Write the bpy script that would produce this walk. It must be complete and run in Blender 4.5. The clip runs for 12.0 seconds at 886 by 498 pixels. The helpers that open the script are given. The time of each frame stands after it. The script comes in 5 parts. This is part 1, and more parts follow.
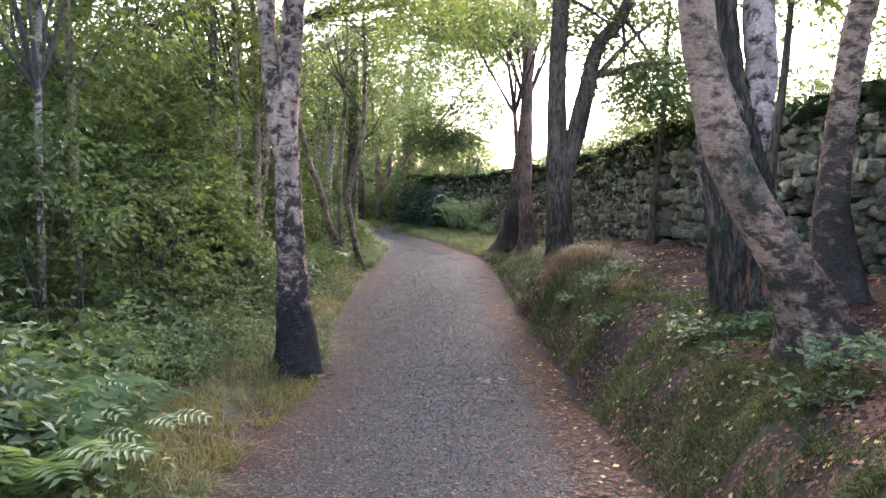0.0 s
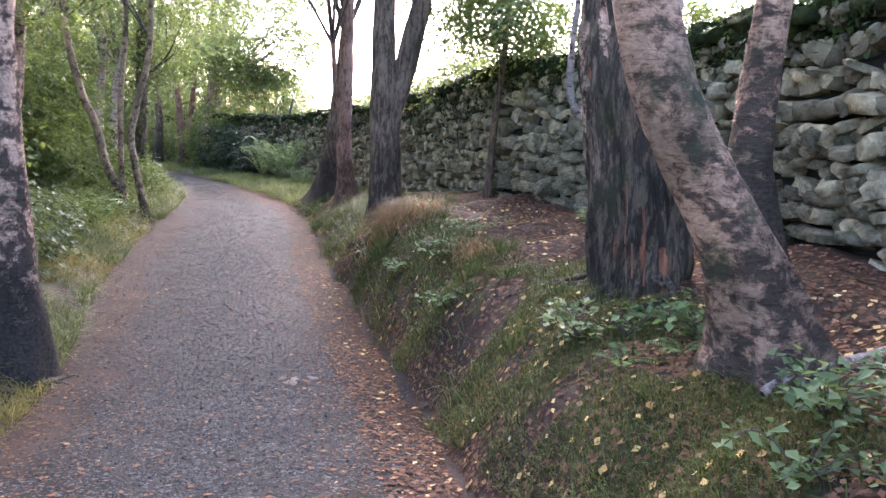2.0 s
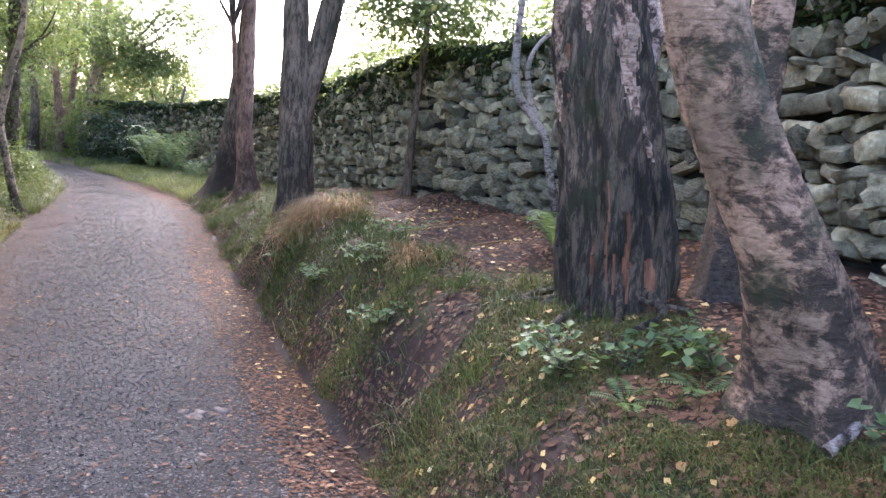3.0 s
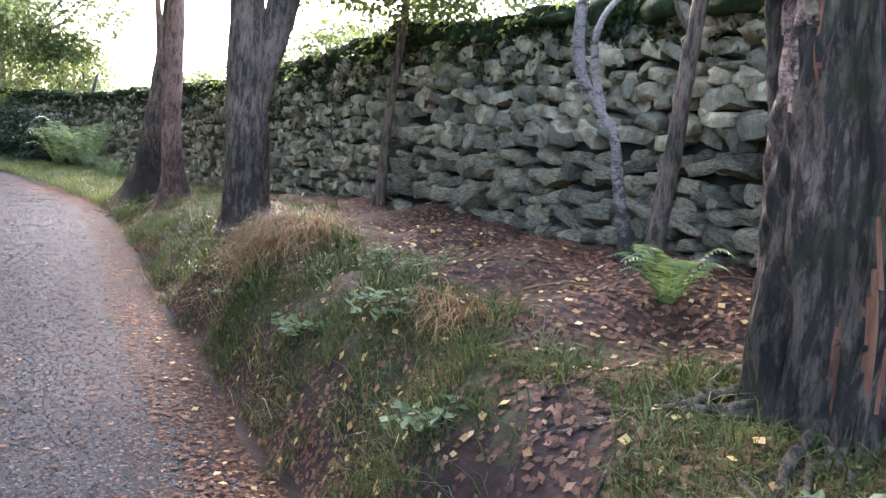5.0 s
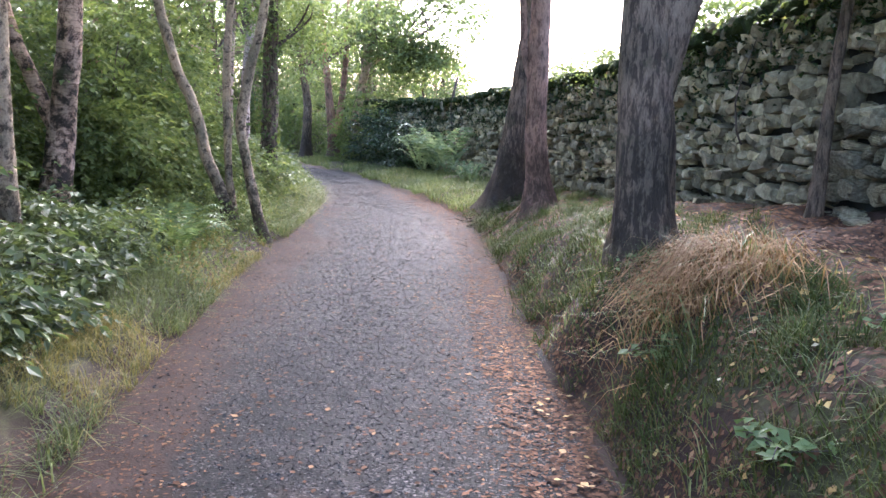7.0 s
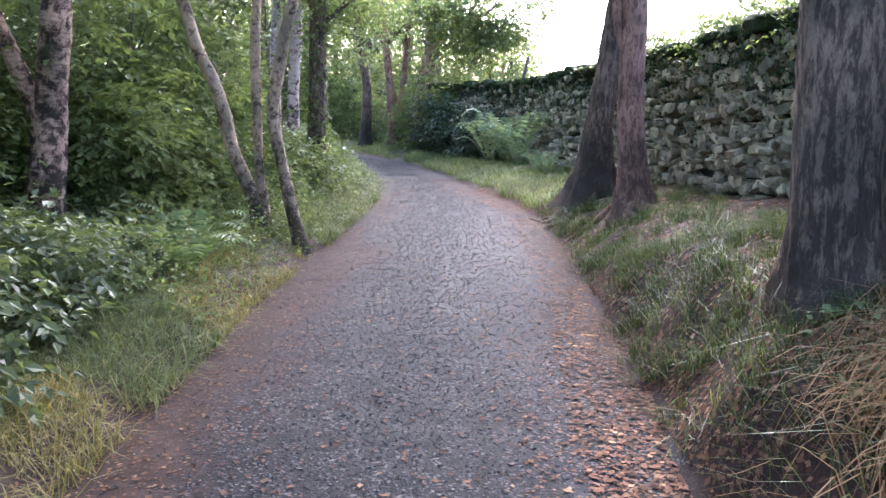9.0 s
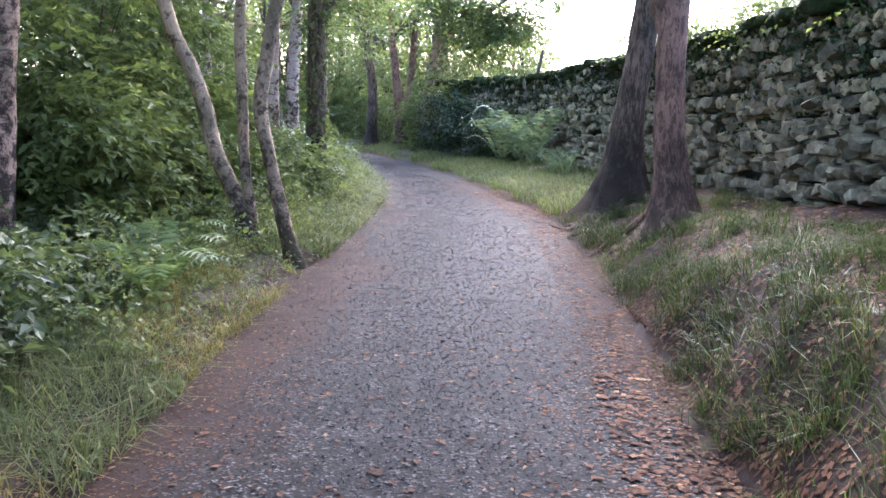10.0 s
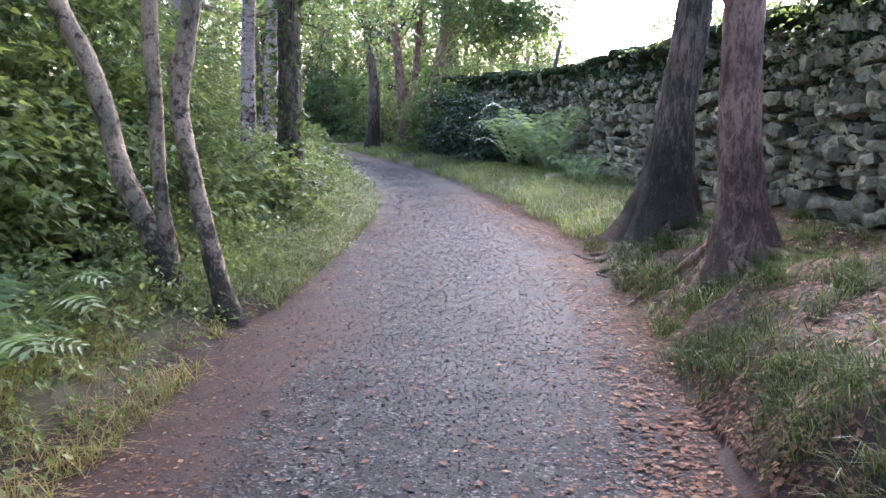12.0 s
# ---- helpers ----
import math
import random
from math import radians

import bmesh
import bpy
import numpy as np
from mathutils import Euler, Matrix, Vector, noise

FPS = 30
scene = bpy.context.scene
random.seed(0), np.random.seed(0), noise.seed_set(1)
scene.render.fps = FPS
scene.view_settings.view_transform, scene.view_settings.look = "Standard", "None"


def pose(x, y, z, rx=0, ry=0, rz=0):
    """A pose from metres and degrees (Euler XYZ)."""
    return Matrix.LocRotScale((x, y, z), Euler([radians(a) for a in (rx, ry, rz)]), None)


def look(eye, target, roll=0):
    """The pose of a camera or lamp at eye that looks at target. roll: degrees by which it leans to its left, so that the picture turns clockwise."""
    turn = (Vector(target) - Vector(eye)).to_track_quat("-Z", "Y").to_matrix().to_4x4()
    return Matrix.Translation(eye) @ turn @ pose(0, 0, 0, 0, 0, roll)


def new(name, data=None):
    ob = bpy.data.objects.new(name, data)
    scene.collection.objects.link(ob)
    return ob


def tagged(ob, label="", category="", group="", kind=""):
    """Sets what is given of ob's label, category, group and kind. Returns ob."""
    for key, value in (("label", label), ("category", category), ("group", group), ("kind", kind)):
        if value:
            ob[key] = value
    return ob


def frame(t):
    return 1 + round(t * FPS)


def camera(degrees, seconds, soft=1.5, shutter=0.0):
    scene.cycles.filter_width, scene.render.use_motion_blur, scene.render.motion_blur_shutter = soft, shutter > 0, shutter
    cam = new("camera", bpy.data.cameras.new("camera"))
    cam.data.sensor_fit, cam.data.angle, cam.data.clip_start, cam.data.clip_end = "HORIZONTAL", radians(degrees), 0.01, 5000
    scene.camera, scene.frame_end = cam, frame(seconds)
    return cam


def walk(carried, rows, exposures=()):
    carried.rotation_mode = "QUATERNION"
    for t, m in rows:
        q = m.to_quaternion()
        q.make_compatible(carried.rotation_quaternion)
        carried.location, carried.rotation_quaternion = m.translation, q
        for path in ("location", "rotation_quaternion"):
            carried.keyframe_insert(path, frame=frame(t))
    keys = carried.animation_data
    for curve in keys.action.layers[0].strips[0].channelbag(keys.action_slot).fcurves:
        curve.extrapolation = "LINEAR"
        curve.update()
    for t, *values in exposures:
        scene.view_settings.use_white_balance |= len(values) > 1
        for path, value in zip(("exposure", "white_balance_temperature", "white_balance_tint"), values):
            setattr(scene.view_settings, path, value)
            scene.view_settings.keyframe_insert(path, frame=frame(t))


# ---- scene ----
cam = camera(55.0, 12.0, soft=1.5)
METRES, EYE, TILT, LEAN, TURN = 11.3, 1.6, 0.0, 0.0, 0.0
ROWS = [
    (0.0, 0.0, 0.0, 0.0, 0.02, -5.24, -0.26),
    (0.5, 0.0098, 0.0413, -0.0045, -0.13, -5.31, -0.29),
    (1.0, 0.004, 0.0847, -0.008, -0.94, -5.31, -0.49),
    (1.5, 0.006, 0.1244, -0.007, -5.07, -7.54, -1.03),
    (2.0, 0.0142, 0.1666, -0.0099, -12.1, -8.52, -2.32),
    (2.5, 0.011, 0.2064, -0.0137, -16.12, -8.47, -3.24),
    (4.5, 0.0068, 0.3653, -0.0224, -24.47, -8.07, -4.73),
    (5.0, 0.013, 0.4136, -0.0224, -24.41, -8.13, -4.59),
    (5.5, 0.0073, 0.4531, -0.0231, -21.2, -8.38, -4.23),
    (6.0, 0.0076, 0.4915, -0.0226, -11.72, -8.83, -2.7),
    (6.5, 0.0151, 0.532, -0.0216, -6.6, -8.99, -1.83),
    (7.0, 0.0155, 0.5685, -0.0281, -1.73, -9.52, -1.04),
    (9.0, 0.0141, 0.7244, -0.0329, 2.64, -10.5, -0.06),
    (9.5, 0.0128, 0.7703, -0.0313, 2.78, -10.5, -0.04),
    (10.0, 0.0065, 0.8149, -0.0385, 3.14, -10.56, 0.03),
    (10.5, 0.0106, 0.8521, -0.0409, 3.46, -10.52, 0.17),
    (11.0, 0.0085, 0.8981, -0.034, 3.64, -10.55, 0.23),
    (11.5, 0.0031, 0.9455, -0.0364, 3.8, -10.6, 0.22),
    (12.0, 0.0117, 0.9875, -0.0413, 4.08, -10.66, 0.36),
]
EXPOSURES = [(0.0, 2.9, 5700, 18), (2.5, 3.45, 5600, 24), (5.5, 3.6, 5500, 20), (9.0, 3.55, 5200, 22), (12.0, 3.5, 5150, 22)]
walk(cam, [(t, pose(0, 0, EYE, TILT, LEAN, TURN) @ pose(METRES * x, METRES * y, METRES * z, 90 + pitch, roll, yaw)) for t, x, y, z, yaw, pitch, roll in ROWS], EXPOSURES)

# ---- light ----
SUN_EL, SUN_AZ = 36.0, 10.0   # degrees above the horizon; degrees right of straight ahead (+y)
world = bpy.data.worlds.new("world")
scene.world = world
world.use_nodes = True
wn = world.node_tree
sky = wn.nodes.new("ShaderNodeTexSky")
sky.sky_type = "NISHITA"
sky.sun_disc = False
sky.sun_elevation = radians(SUN_EL)
sky.sun_rotation = radians(SUN_AZ)
sky.air_density, sky.dust_density, sky.ozone_density = 1.0, 4.0, 1.0
wn.links.new(sky.outputs["Color"], wn.nodes["Background"].inputs["Color"])
wn.nodes["Background"].inputs["Strength"].default_value = 0.15
sun = new("sun", bpy.data.lights.new("sun", "SUN"))
sun.data.energy, sun.data.angle, sun.data.color = 1.2, radians(28), (1.0, 0.9, 0.78)
_a, _e = radians(SUN_AZ), radians(SUN_EL)
sun.matrix_world = look((0, 0, 0), (-math.sin(_a) * math.cos(_e), -math.cos(_a) * math.cos(_e), -math.sin(_e)))

# ---- plan ----
def curve_of(rows):
    a = np.array(rows, float)
    return lambda y: np.interp(y, a[:, 0], a[:, 1])


path_z = curve_of([(-400, 2), (-30, 0.6), (-5, 0.1), (0, 0), (4, -0.16), (7, -0.28), (12, -0.285), (22, -0.36), (30, -0.45), (60, -0.8), (400, -2)])
path_l = curve_of([(-30, -1.4), (0, -1.38), (5, -1.34), (7.6, -1.18), (10, -1.4), (14, -1.52), (18, -1.42), (20.5, -1.42), (23, -1.72), (26.5, -2.6), (30, -4.2), (36, -7.4), (60, -22)])
path_r = curve_of([(-30, 1.15), (0, 1.12), (7, 1.14), (9, 1.04), (12, 0.98), (15, 1.03), (17, 0.97), (18.6, 0.92), (20, 0.6), (22, 0.05), (24, -0.42), (26.6, -1.2), (30, -2.5), (36, -5.4), (60, -20)])
bank_h = curve_of([(-30, 0.7), (5, 0.74), (7, 0.78), (9, 0.82), (11, 0.78), (13, 0.65), (15, 0.5), (18, 0.36), (20, 0.22), (22, 0.16), (30, 0.12)])
bank_w = curve_of([(5, 0.95), (7, 0.8), (9, 0.72), (12, 0.85), (14, 1.0), (20, 1.0)])
wall_x = curve_of([(-30, 4.6), (0, 3.75), (6.4, 3.5), (8.6, 3.42), (9.6, 3.37), (11.2, 3.28), (12.5, 3.16), (18.4, 2.5), (22, 1.85), (27, 0.85), (32, -0.9), (40, -4.6), (60, -16)])
wall_base = curve_of([(-30, 1.2), (0, 0.95), (6, 0.8), (8, 0.74), (10, 0.66), (12.7, 0.55), (15, 0.36), (18, 0.12), (22, -0.1), (27, -0.3), (40, -0.5), (60, -0.7)])
wall_top = curve_of([(-30, 2.6), (0, 2.4), (7, 2.3), (10, 2.2), (13, 2.2), (16, 1.92), (18, 1.8), (22, 1.62), (27, 1.42), (40, 1.2), (60, 1.0)])

_tab = np.random.default_rng(5).random((256, 256))


def vnoise(x, y, scale):
    """Smooth noise of -1 to 1, with features of that many metres."""
    u, v = np.asarray(x, float) / scale + 91.3, np.asarray(y, float) / scale + 37.7
    i, j = np.floor(u).astype(int), np.floor(v).astype(int)
    f, g = u - i, v - j
    f, g = f * f * (3 - 2 * f), g * g * (3 - 2 * g)
    a, b, c, d = _tab[i % 256, j % 256], _tab[(i + 1) % 256, j % 256], _tab[i % 256, (j + 1) % 256], _tab[(i + 1) % 256, (j + 1) % 256]
    return 2 * (a * (1 - f) * (1 - g) + b * f * (1 - g) + c * (1 - f) * g + d * f * g) - 1


def smooth(u):
    u = np.clip(u, 0, 1)
    return u * u * (3 - 2 * u)


def ground_z(x, y):
    """The height of the ground sheet."""
    x, y = np.broadcast_arrays(np.asarray(x, float), np.asarray(y, float))
    zp, l, r, wx = path_z(y), path_l(y), path_r(y), wall_x(y)
    mid, half = (l + r) / 2, (r - l) / 2
    w = (x - mid) / half
    z = zp + 0.03 * (1 - np.clip(w, -1, 1) ** 2) + 0.012 * vnoise(x, y, 0.6) + 0.006 * vnoise(x, y, 0.2)
    # right: a steep bank, then a ledge up to the wall's foot
    u = np.maximum(x - r - 0.02 - 0.1 * vnoise(x * 0 + 3, y, 0.7), 0)
    h = bank_h(y)
    ledge = np.clip((x - r - 0.75) / np.maximum(wx - r - 0.75, 0.2), 0, 1)
    lump = 0.07 * vnoise(x, y, 0.45) + 0.03 * vnoise(x, y, 0.17)
    rise = 1 - (1 - np.clip(u / bank_w(y), 0, 1)) ** 2
    right = h * (0.8 * rise + 0.2 * smooth(u / 0.6)) * (1 - ledge) + (wall_base(y) - zp) * ledge + lump * smooth(u / 0.3) * (1 - 0.8 * smooth((y - 17) / 5))
    z = np.where(x > r, z + right, z)
    # left: a low verge, then a shallow dip into the wood
    v = np.maximum(l - x - 0.05 * vnoise(x * 0 + 9, y, 0.5), 0)
    left = 0.15 * smooth(v / 0.35) - 0.45 * smooth((v - 0.8) / 2.5) + 0.05 * vnoise(x, y, 0.6) * smooth(v / 0.4) - 0.02 * np.maximum(v - 3, 0) ** 0.9
    return np.where(x < l, z + left, z)


# ---- materials ----
def material(name):
    m = bpy.data.materials.new(name)
    m.use_nodes = True
    m.node_tree.nodes["Principled BSDF"].inputs["Specular IOR Level"].default_value = 0.12
    return m, m.node_tree.nodes, m.node_tree.links, m.node_tree.nodes["Principled BSDF"]


def node(nodes, links, kind, **inputs):
    n = nodes.new(kind)
    for k, v in inputs.items():
        k = k.replace("_", " ")
        if isinstance(v, bpy.types.NodeSocket):
            links.new(v, n.inputs[k])
        else:
            n.inputs[k].default_value = v
    return n


def ramp(nodes, links, fac, stops):
    n = nodes.new("ShaderNodeValToRGB")
    links.new(fac, n.inputs["Fac"])
    e = n.color_ramp.elements
    while len(e) < len(stops):
        e.new(0.5)
    for el, (p, c) in zip(e, stops):
        el.position, el.color = p, (*c, 1)
    return n.outputs["Color"]


def mixc(nodes, links, fac, a, b, blend="MIX"):
    n = nodes.new("ShaderNodeMix")
    n.data_type, n.blend_type = "RGBA", blend
    for sock, v in ((n.inputs[0], fac), (n.inputs[6], a), (n.inputs[7], b)):
        if isinstance(v, bpy.types.NodeSocket):
            links.new(v, sock)
        else:
            sock.default_value = v if isinstance(v, (int, float)) else (*v, 1)
    return n.outputs[2]


def coords(nodes, links, scale=(1, 1, 1)):
    g = nodes.new("ShaderNodeTexCoord")
    m = nodes.new("ShaderNodeMapping")
    m.inputs["Scale"].default_value = scale
    links.new(g.outputs["Object"], m.inputs["Vector"])
    return m.outputs["Vector"]


def bump(nodes, links, bsdf, height, strength, distance):
    b = node(nodes, links, "ShaderNodeBump", Height=height, Strength=strength, Distance=distance)
    links.new(b.outputs["Normal"], bsdf.inputs["Normal"])


def leaf_material(name, dark, light, rough=0.5, through_it=0.45, old=None, gloss=0.2):
    """Leaves: colour by leaf, light shines through them."""
    m, n, l, b = material(name)
    g = n.new("ShaderNodeNewGeometry")
    stops = [(0.0, dark), (0.75, light)] + ([(0.93, light), (1.0, old)] if old else [])
    col = ramp(n, l, g.outputs["Random Per Island"], stops)
    big = node(n, l, "ShaderNodeTexNoise", Vector=coords(n, l), Scale=0.7, Detail=2.0)
    tone = ramp(n, l, big.outputs["Fac"], [(0.3, (0.7, 0.75, 0.75)), (0.7, (1.25, 1.2, 1.0))])
    col = mixc(n, l, 1.0, col, tone, "MULTIPLY")
    l.new(col, b.inputs["Base Color"])
    b.inputs["Roughness"].default_value = rough
    b.inputs["Specular IOR Level"].default_value = gloss
    t = n.new("ShaderNodeBsdfTranslucent")
    l.new(mixc(n, l, 1.0, col, (1.3, 1.35, 0.8), "MULTIPLY"), t.inputs["Color"])
    mx = n.new("ShaderNodeMixShader")
    mx.inputs["Fac"].default_value = through_it
    l.new(b.outputs["BSDF"], mx.inputs[1]), l.new(t.outputs["BSDF"], mx.inputs[2])
    l.new(mx.outputs["Shader"], n["Material Output"].inputs["Surface"])
    return m


def bark_material(name, pale, mid, dark, bands, cover, scale=1.0, moss=0.0):
    """Bark: pale sheets broken by dark fissures; bands stretches the pattern round (below 1) or along (above 1) the stem."""
    m, n, l, b = material(name)
    v = coords(n, l, (scale, scale, scale * bands))
    a = node(n, l, "ShaderNodeTexNoise", Vector=v, Scale=6.5, Detail=8.0, Roughness=0.74, Distortion=0.35)
    f = node(n, l, "ShaderNodeTexNoise", Vector=v, Scale=32.0, Detail=5.0, Roughness=0.7)
    at = n.new("ShaderNodeAttribute")
    at.attribute_name = "rise"
    # the foot of the stem is coarse and dark, higher up the pale bark takes over
    s = n.new("ShaderNodeMath")
    s.operation = "ADD"
    l.new(a.outputs["Fac"], s.inputs[0]), l.new(at.outputs["Fac"], s.inputs[1])
    col = ramp(n, l, s.outputs[0], [(max(cover - 0.055, 0.01), dark), (cover, mid), (min(cover + 0.045, 0.99), pale)])
    col = mixc(n, l, 0.75, col, ramp(n, l, f.outputs["Fac"], [(0.3, (0.45, 0.42, 0.4)), (0.65, (1.15, 1.1, 1.05))]), "MULTIPLY")
    if bands > 1:
        # thin dark lines round a birch's stem
        q = node(n, l, "ShaderNodeTexNoise", Vector=coords(n, l, (3.0, 3.0, 34.0)), Scale=2.2, Detail=4.0, Roughness=0.7)
        col = mixc(n, l, 0.8, col, ramp(n, l, q.outputs["Fac"], [(0.34, (0.35, 0.32, 0.3)), (0.46, (1.0, 1.0, 1.0))]), "MULTIPLY")
    blotch = node(n, l, "ShaderNodeTexNoise", Vector=coords(n, l), Scale=2.3, Detail=3.0)
    col = mixc(n, l, 1.0, col, ramp(n, l, blotch.outputs["Fac"], [(0.35, (0.55, 0.57, 0.55)), (0.62, (1.2, 1.15, 1.1))]), "MULTIPLY")
    if moss:
        w = node(n, l, "ShaderNodeTexNoise", Vector=coords(n, l), Scale=3.0, Detail=5.0, Roughness=0.7)
        k = ramp(n, l, w.outputs["Fac"], [(0.62 - 0.25 * moss, (0, 0, 0)), (0.75 - 0.2 * moss, (1, 1, 1))])
        col = mixc(n, l, k, col, (0.05, 0.052, 0.026))
    low = n.new("ShaderNodeMath")
    low.operation, low.use_clamp = "MULTIPLY_ADD", True
    low.inputs[1].default_value, low.inputs[2].default_value = -3.6, -0.12
    l.new(at.outputs["Fac"], low.inputs[0])
    col = mixc(n, l, low.outputs[0], col, ramp(n, l, f.outputs["Fac"], [(0.35, (0.018, 0.015, 0.012)), (0.65, (0.075, 0.062, 0.048))]))
    l.new(col, b.inputs["Base Color"])
    b.inputs["Roughness"].default_value = 0.85
    h = n.new("ShaderNodeMath")
    h.operation = "MULTIPLY_ADD"
    h.inputs[1].default_value = 0.4
    l.new(f.outputs["Fac"], h.inputs[0]), l.new(a.outputs["Fac"], h.inputs[2])
    bump(n, l, b, h.outputs[0], 0.9, 0.03)
    return m


def ground_material():
    m, n, l, b = material("ground_mix")
    v = coords(n, l)
    fine = node(n, l, "ShaderNodeTexNoise", Vector=v, Scale=90.0, Detail=4.0, Roughness=0.7)
    grit = node(n, l, "ShaderNodeTexVoronoi", Vector=coords(n, l, (1.0, 1.3, 1.0)), Scale=80.0)
    mid = node(n, l, "ShaderNodeTexNoise", Vector=v, Scale=9.0, Detail=8.0, Roughness=0.78)
    big = node(n, l, "ShaderNodeTexNoise", Vector=v, Scale=1.1, Detail=4.0)
    hue = n.new("ShaderNodeSeparateColor")
    l.new(grit.outputs["Color"], hue.inputs["Color"])
    gravel = ramp(n, l, hue.outputs[0], [(0.0, (0.006, 0.0056, 0.0053)), (0.5, (0.0105, 0.0098, 0.0092)), (0.82, (0.02, 0.0187, 0.0175)), (1.0, (0.13, 0.122, 0.114))])
    patch = node(n, l, "ShaderNodeTexNoise", Vector=coords(n, l, (1.6, 0.8, 1.0)), Scale=4.2, Detail=6.0, Roughness=0.72)
    gravel = mixc(n, l, 1.0, gravel, ramp(n, l, patch.outputs["Fac"], [(0.36, (0.62, 0.58, 0.55)), (0.5, (0.95, 0.92, 0.9)), (0.66, (1.35, 1.3, 1.26))]), "MULTIPLY")
    gravel = mixc(n, l, 1.0, gravel, ramp(n, l, big.outputs["Fac"], [(0.3, (0.7, 0.68, 0.68)), (0.7, (1.25, 1.2, 1.16))]), "MULTIPLY")
    soil = ramp(n, l, mid.outputs["Fac"], [(0.25, (0.018, 0.0105, 0.0073)), (0.5, (0.036, 0.0205, 0.014)), (0.75, (0.065, 0.038, 0.026))])
    soil = mixc(n, l, 0.6, soil, ramp(n, l, fine.outputs["Fac"], [(0.3, (0.5, 0.5, 0.5)), (0.7, (1.2, 1.2, 1.2))]), "MULTIPLY")
    moss = ramp(n, l, mid.outputs["Fac"], [(0.3, (0.032, 0.024, 0.013)), (0.52, (0.05, 0.045, 0.018)), (0.75, (0.085, 0.08, 0.027))])
    masks = []
    for name, amount in (("gravel", 0.9), ("moss", 0.9)):
        at = n.new("ShaderNodeAttribute")
        at.attribute_name = name
        ma = n.new("ShaderNodeMath")
        ma.operation = "MULTIPLY_ADD"
        l.new(mid.outputs["Fac"], ma.inputs[0])
        ma.inputs[1].default_value = amount
        l.new(at.outputs["Fac"], ma.inputs[2])
        masks.append(ramp(n, l, ma.outputs[0], [(0.45 + amount / 2 - 0.26, (0, 0, 0)), (0.45 + amount / 2 + 0.3, (1, 1, 1))]))
    flecks = node(n, l, "ShaderNodeTexNoise", Vector=v, Scale=38.0, Detail=4.0, Roughness=0.75)
    gravel = mixc(n, l, ramp(n, l, flecks.outputs["Fac"], [(0.5, (0, 0, 0)), (0.75, (0.3, 0.3, 0.3))]), gravel, soil)
    col = mixc(n, l, masks[1], soil, moss)
    col = mixc(n, l, masks[0], col, gravel)
    l.new(col, b.inputs["Base Color"])
    b.inputs["Roughness"].default_value = 0.8
    h = n.new("ShaderNodeMath")
    h.operation = "ADD"
    l.new(grit.outputs["Distance"], h.inputs[0]), l.new(fine.outputs["Fac"], h.inputs[1])
    bump(n, l, b, h.outputs[0], 0.35, 0.004)
    return m


def plain(name, stops, scale, rough=0.8, bump_by=0.5, distance=0.01, per=None, stretch=(1, 1, 1)):
    """A surface with grain at two scales; per: 'object' or 'island' varies it piece by piece."""
    m, n, l, b = material(name)
    v = coords(n, l, stretch)
    a = node(n, l, "ShaderNodeTexNoise", Vector=v, Scale=scale, Detail=6.0, Roughness=0.65)
    c = node(n, l, "ShaderNodeTexNoise", Vector=v, Scale=scale * 6, Detail=4.0, Roughness=0.7)
    col = ramp(n, l, a.outputs["Fac"], stops)
    col = mixc(n, l, 0.6, col, ramp(n, l, c.outputs["Fac"], [(0.3, (0.6, 0.6, 0.6)), (0.7, (1.25, 1.25, 1.25))]), "MULTIPLY")
    if per:
        r = n.new("ShaderNodeObjectInfo" if per == "object" else "ShaderNodeNewGeometry").outputs["Random" if per == "object" else "Random Per Island"]
        col = mixc(n, l, 1.0, col, ramp(n, l, r, [(0.0, (0.5, 0.52, 0.5)), (0.5, (0.95, 0.97, 0.95)), (1.0, (1.5, 1.45, 1.3))]), "MULTIPLY")
    l.new(col, b.inputs["Base Color"])
    b.inputs["Roughness"].default_value = rough
    bump(n, l, b, c.outputs["Fac"], bump_by, distance)
    return m


GROUND = ground_material()
BIRCH = bark_material("birch_bark", (0.54, 0.375, 0.275), (0.3, 0.195, 0.14), (0.066, 0.05, 0.04), 1.05, 0.485, 1.25, 0.3)
BIRCH_TAN = bark_material("tan_birch_bark", (0.42, 0.275, 0.185), (0.27, 0.17, 0.112), (0.085, 0.062, 0.045), 1.6, 0.47, 1.1, 0.35)
BIRCH_WHITE = bark_material("white_birch_bark", (0.54, 0.43, 0.36), (0.3, 0.21, 0.165), (0.06, 0.048, 0.04), 1.1, 0.46, 1.2)
SILVER = bark_material("silver_bark", (0.42, 0.315, 0.21), (0.3, 0.22, 0.148), (0.1, 0.075, 0.05), 0.9, 0.46, 1.8, 0.3)
PALE_BARK = bark_material("pale_sapling_bark", (0.42, 0.37, 0.32), (0.3, 0.25, 0.215), (0.12, 0.095, 0.08), 1.4, 0.45, 2.0, 0.05)
DARK = bark_material("dark_bark", (0.215, 0.165, 0.118), (0.16, 0.122, 0.088), (0.075, 0.057, 0.043), 0.25, 0.49, 4.0, 0.25)
TORN = bark_material("torn_bark", (0.185, 0.14, 0.1), (0.105, 0.082, 0.06), (0.05, 0.041, 0.032), 0.2, 0.52, 3.4, 0.35)
REDBARK = bark_material("red_brown_bark", (0.36, 0.225, 0.165), (0.28, 0.172, 0.127), (0.16, 0.1, 0.075), 0.35, 0.48, 3.6, 0.12)
TWIG = plain("twig_bark", [(0.3, (0.05, 0.038, 0.03)), (0.7, (0.14, 0.11, 0.09))], 14)
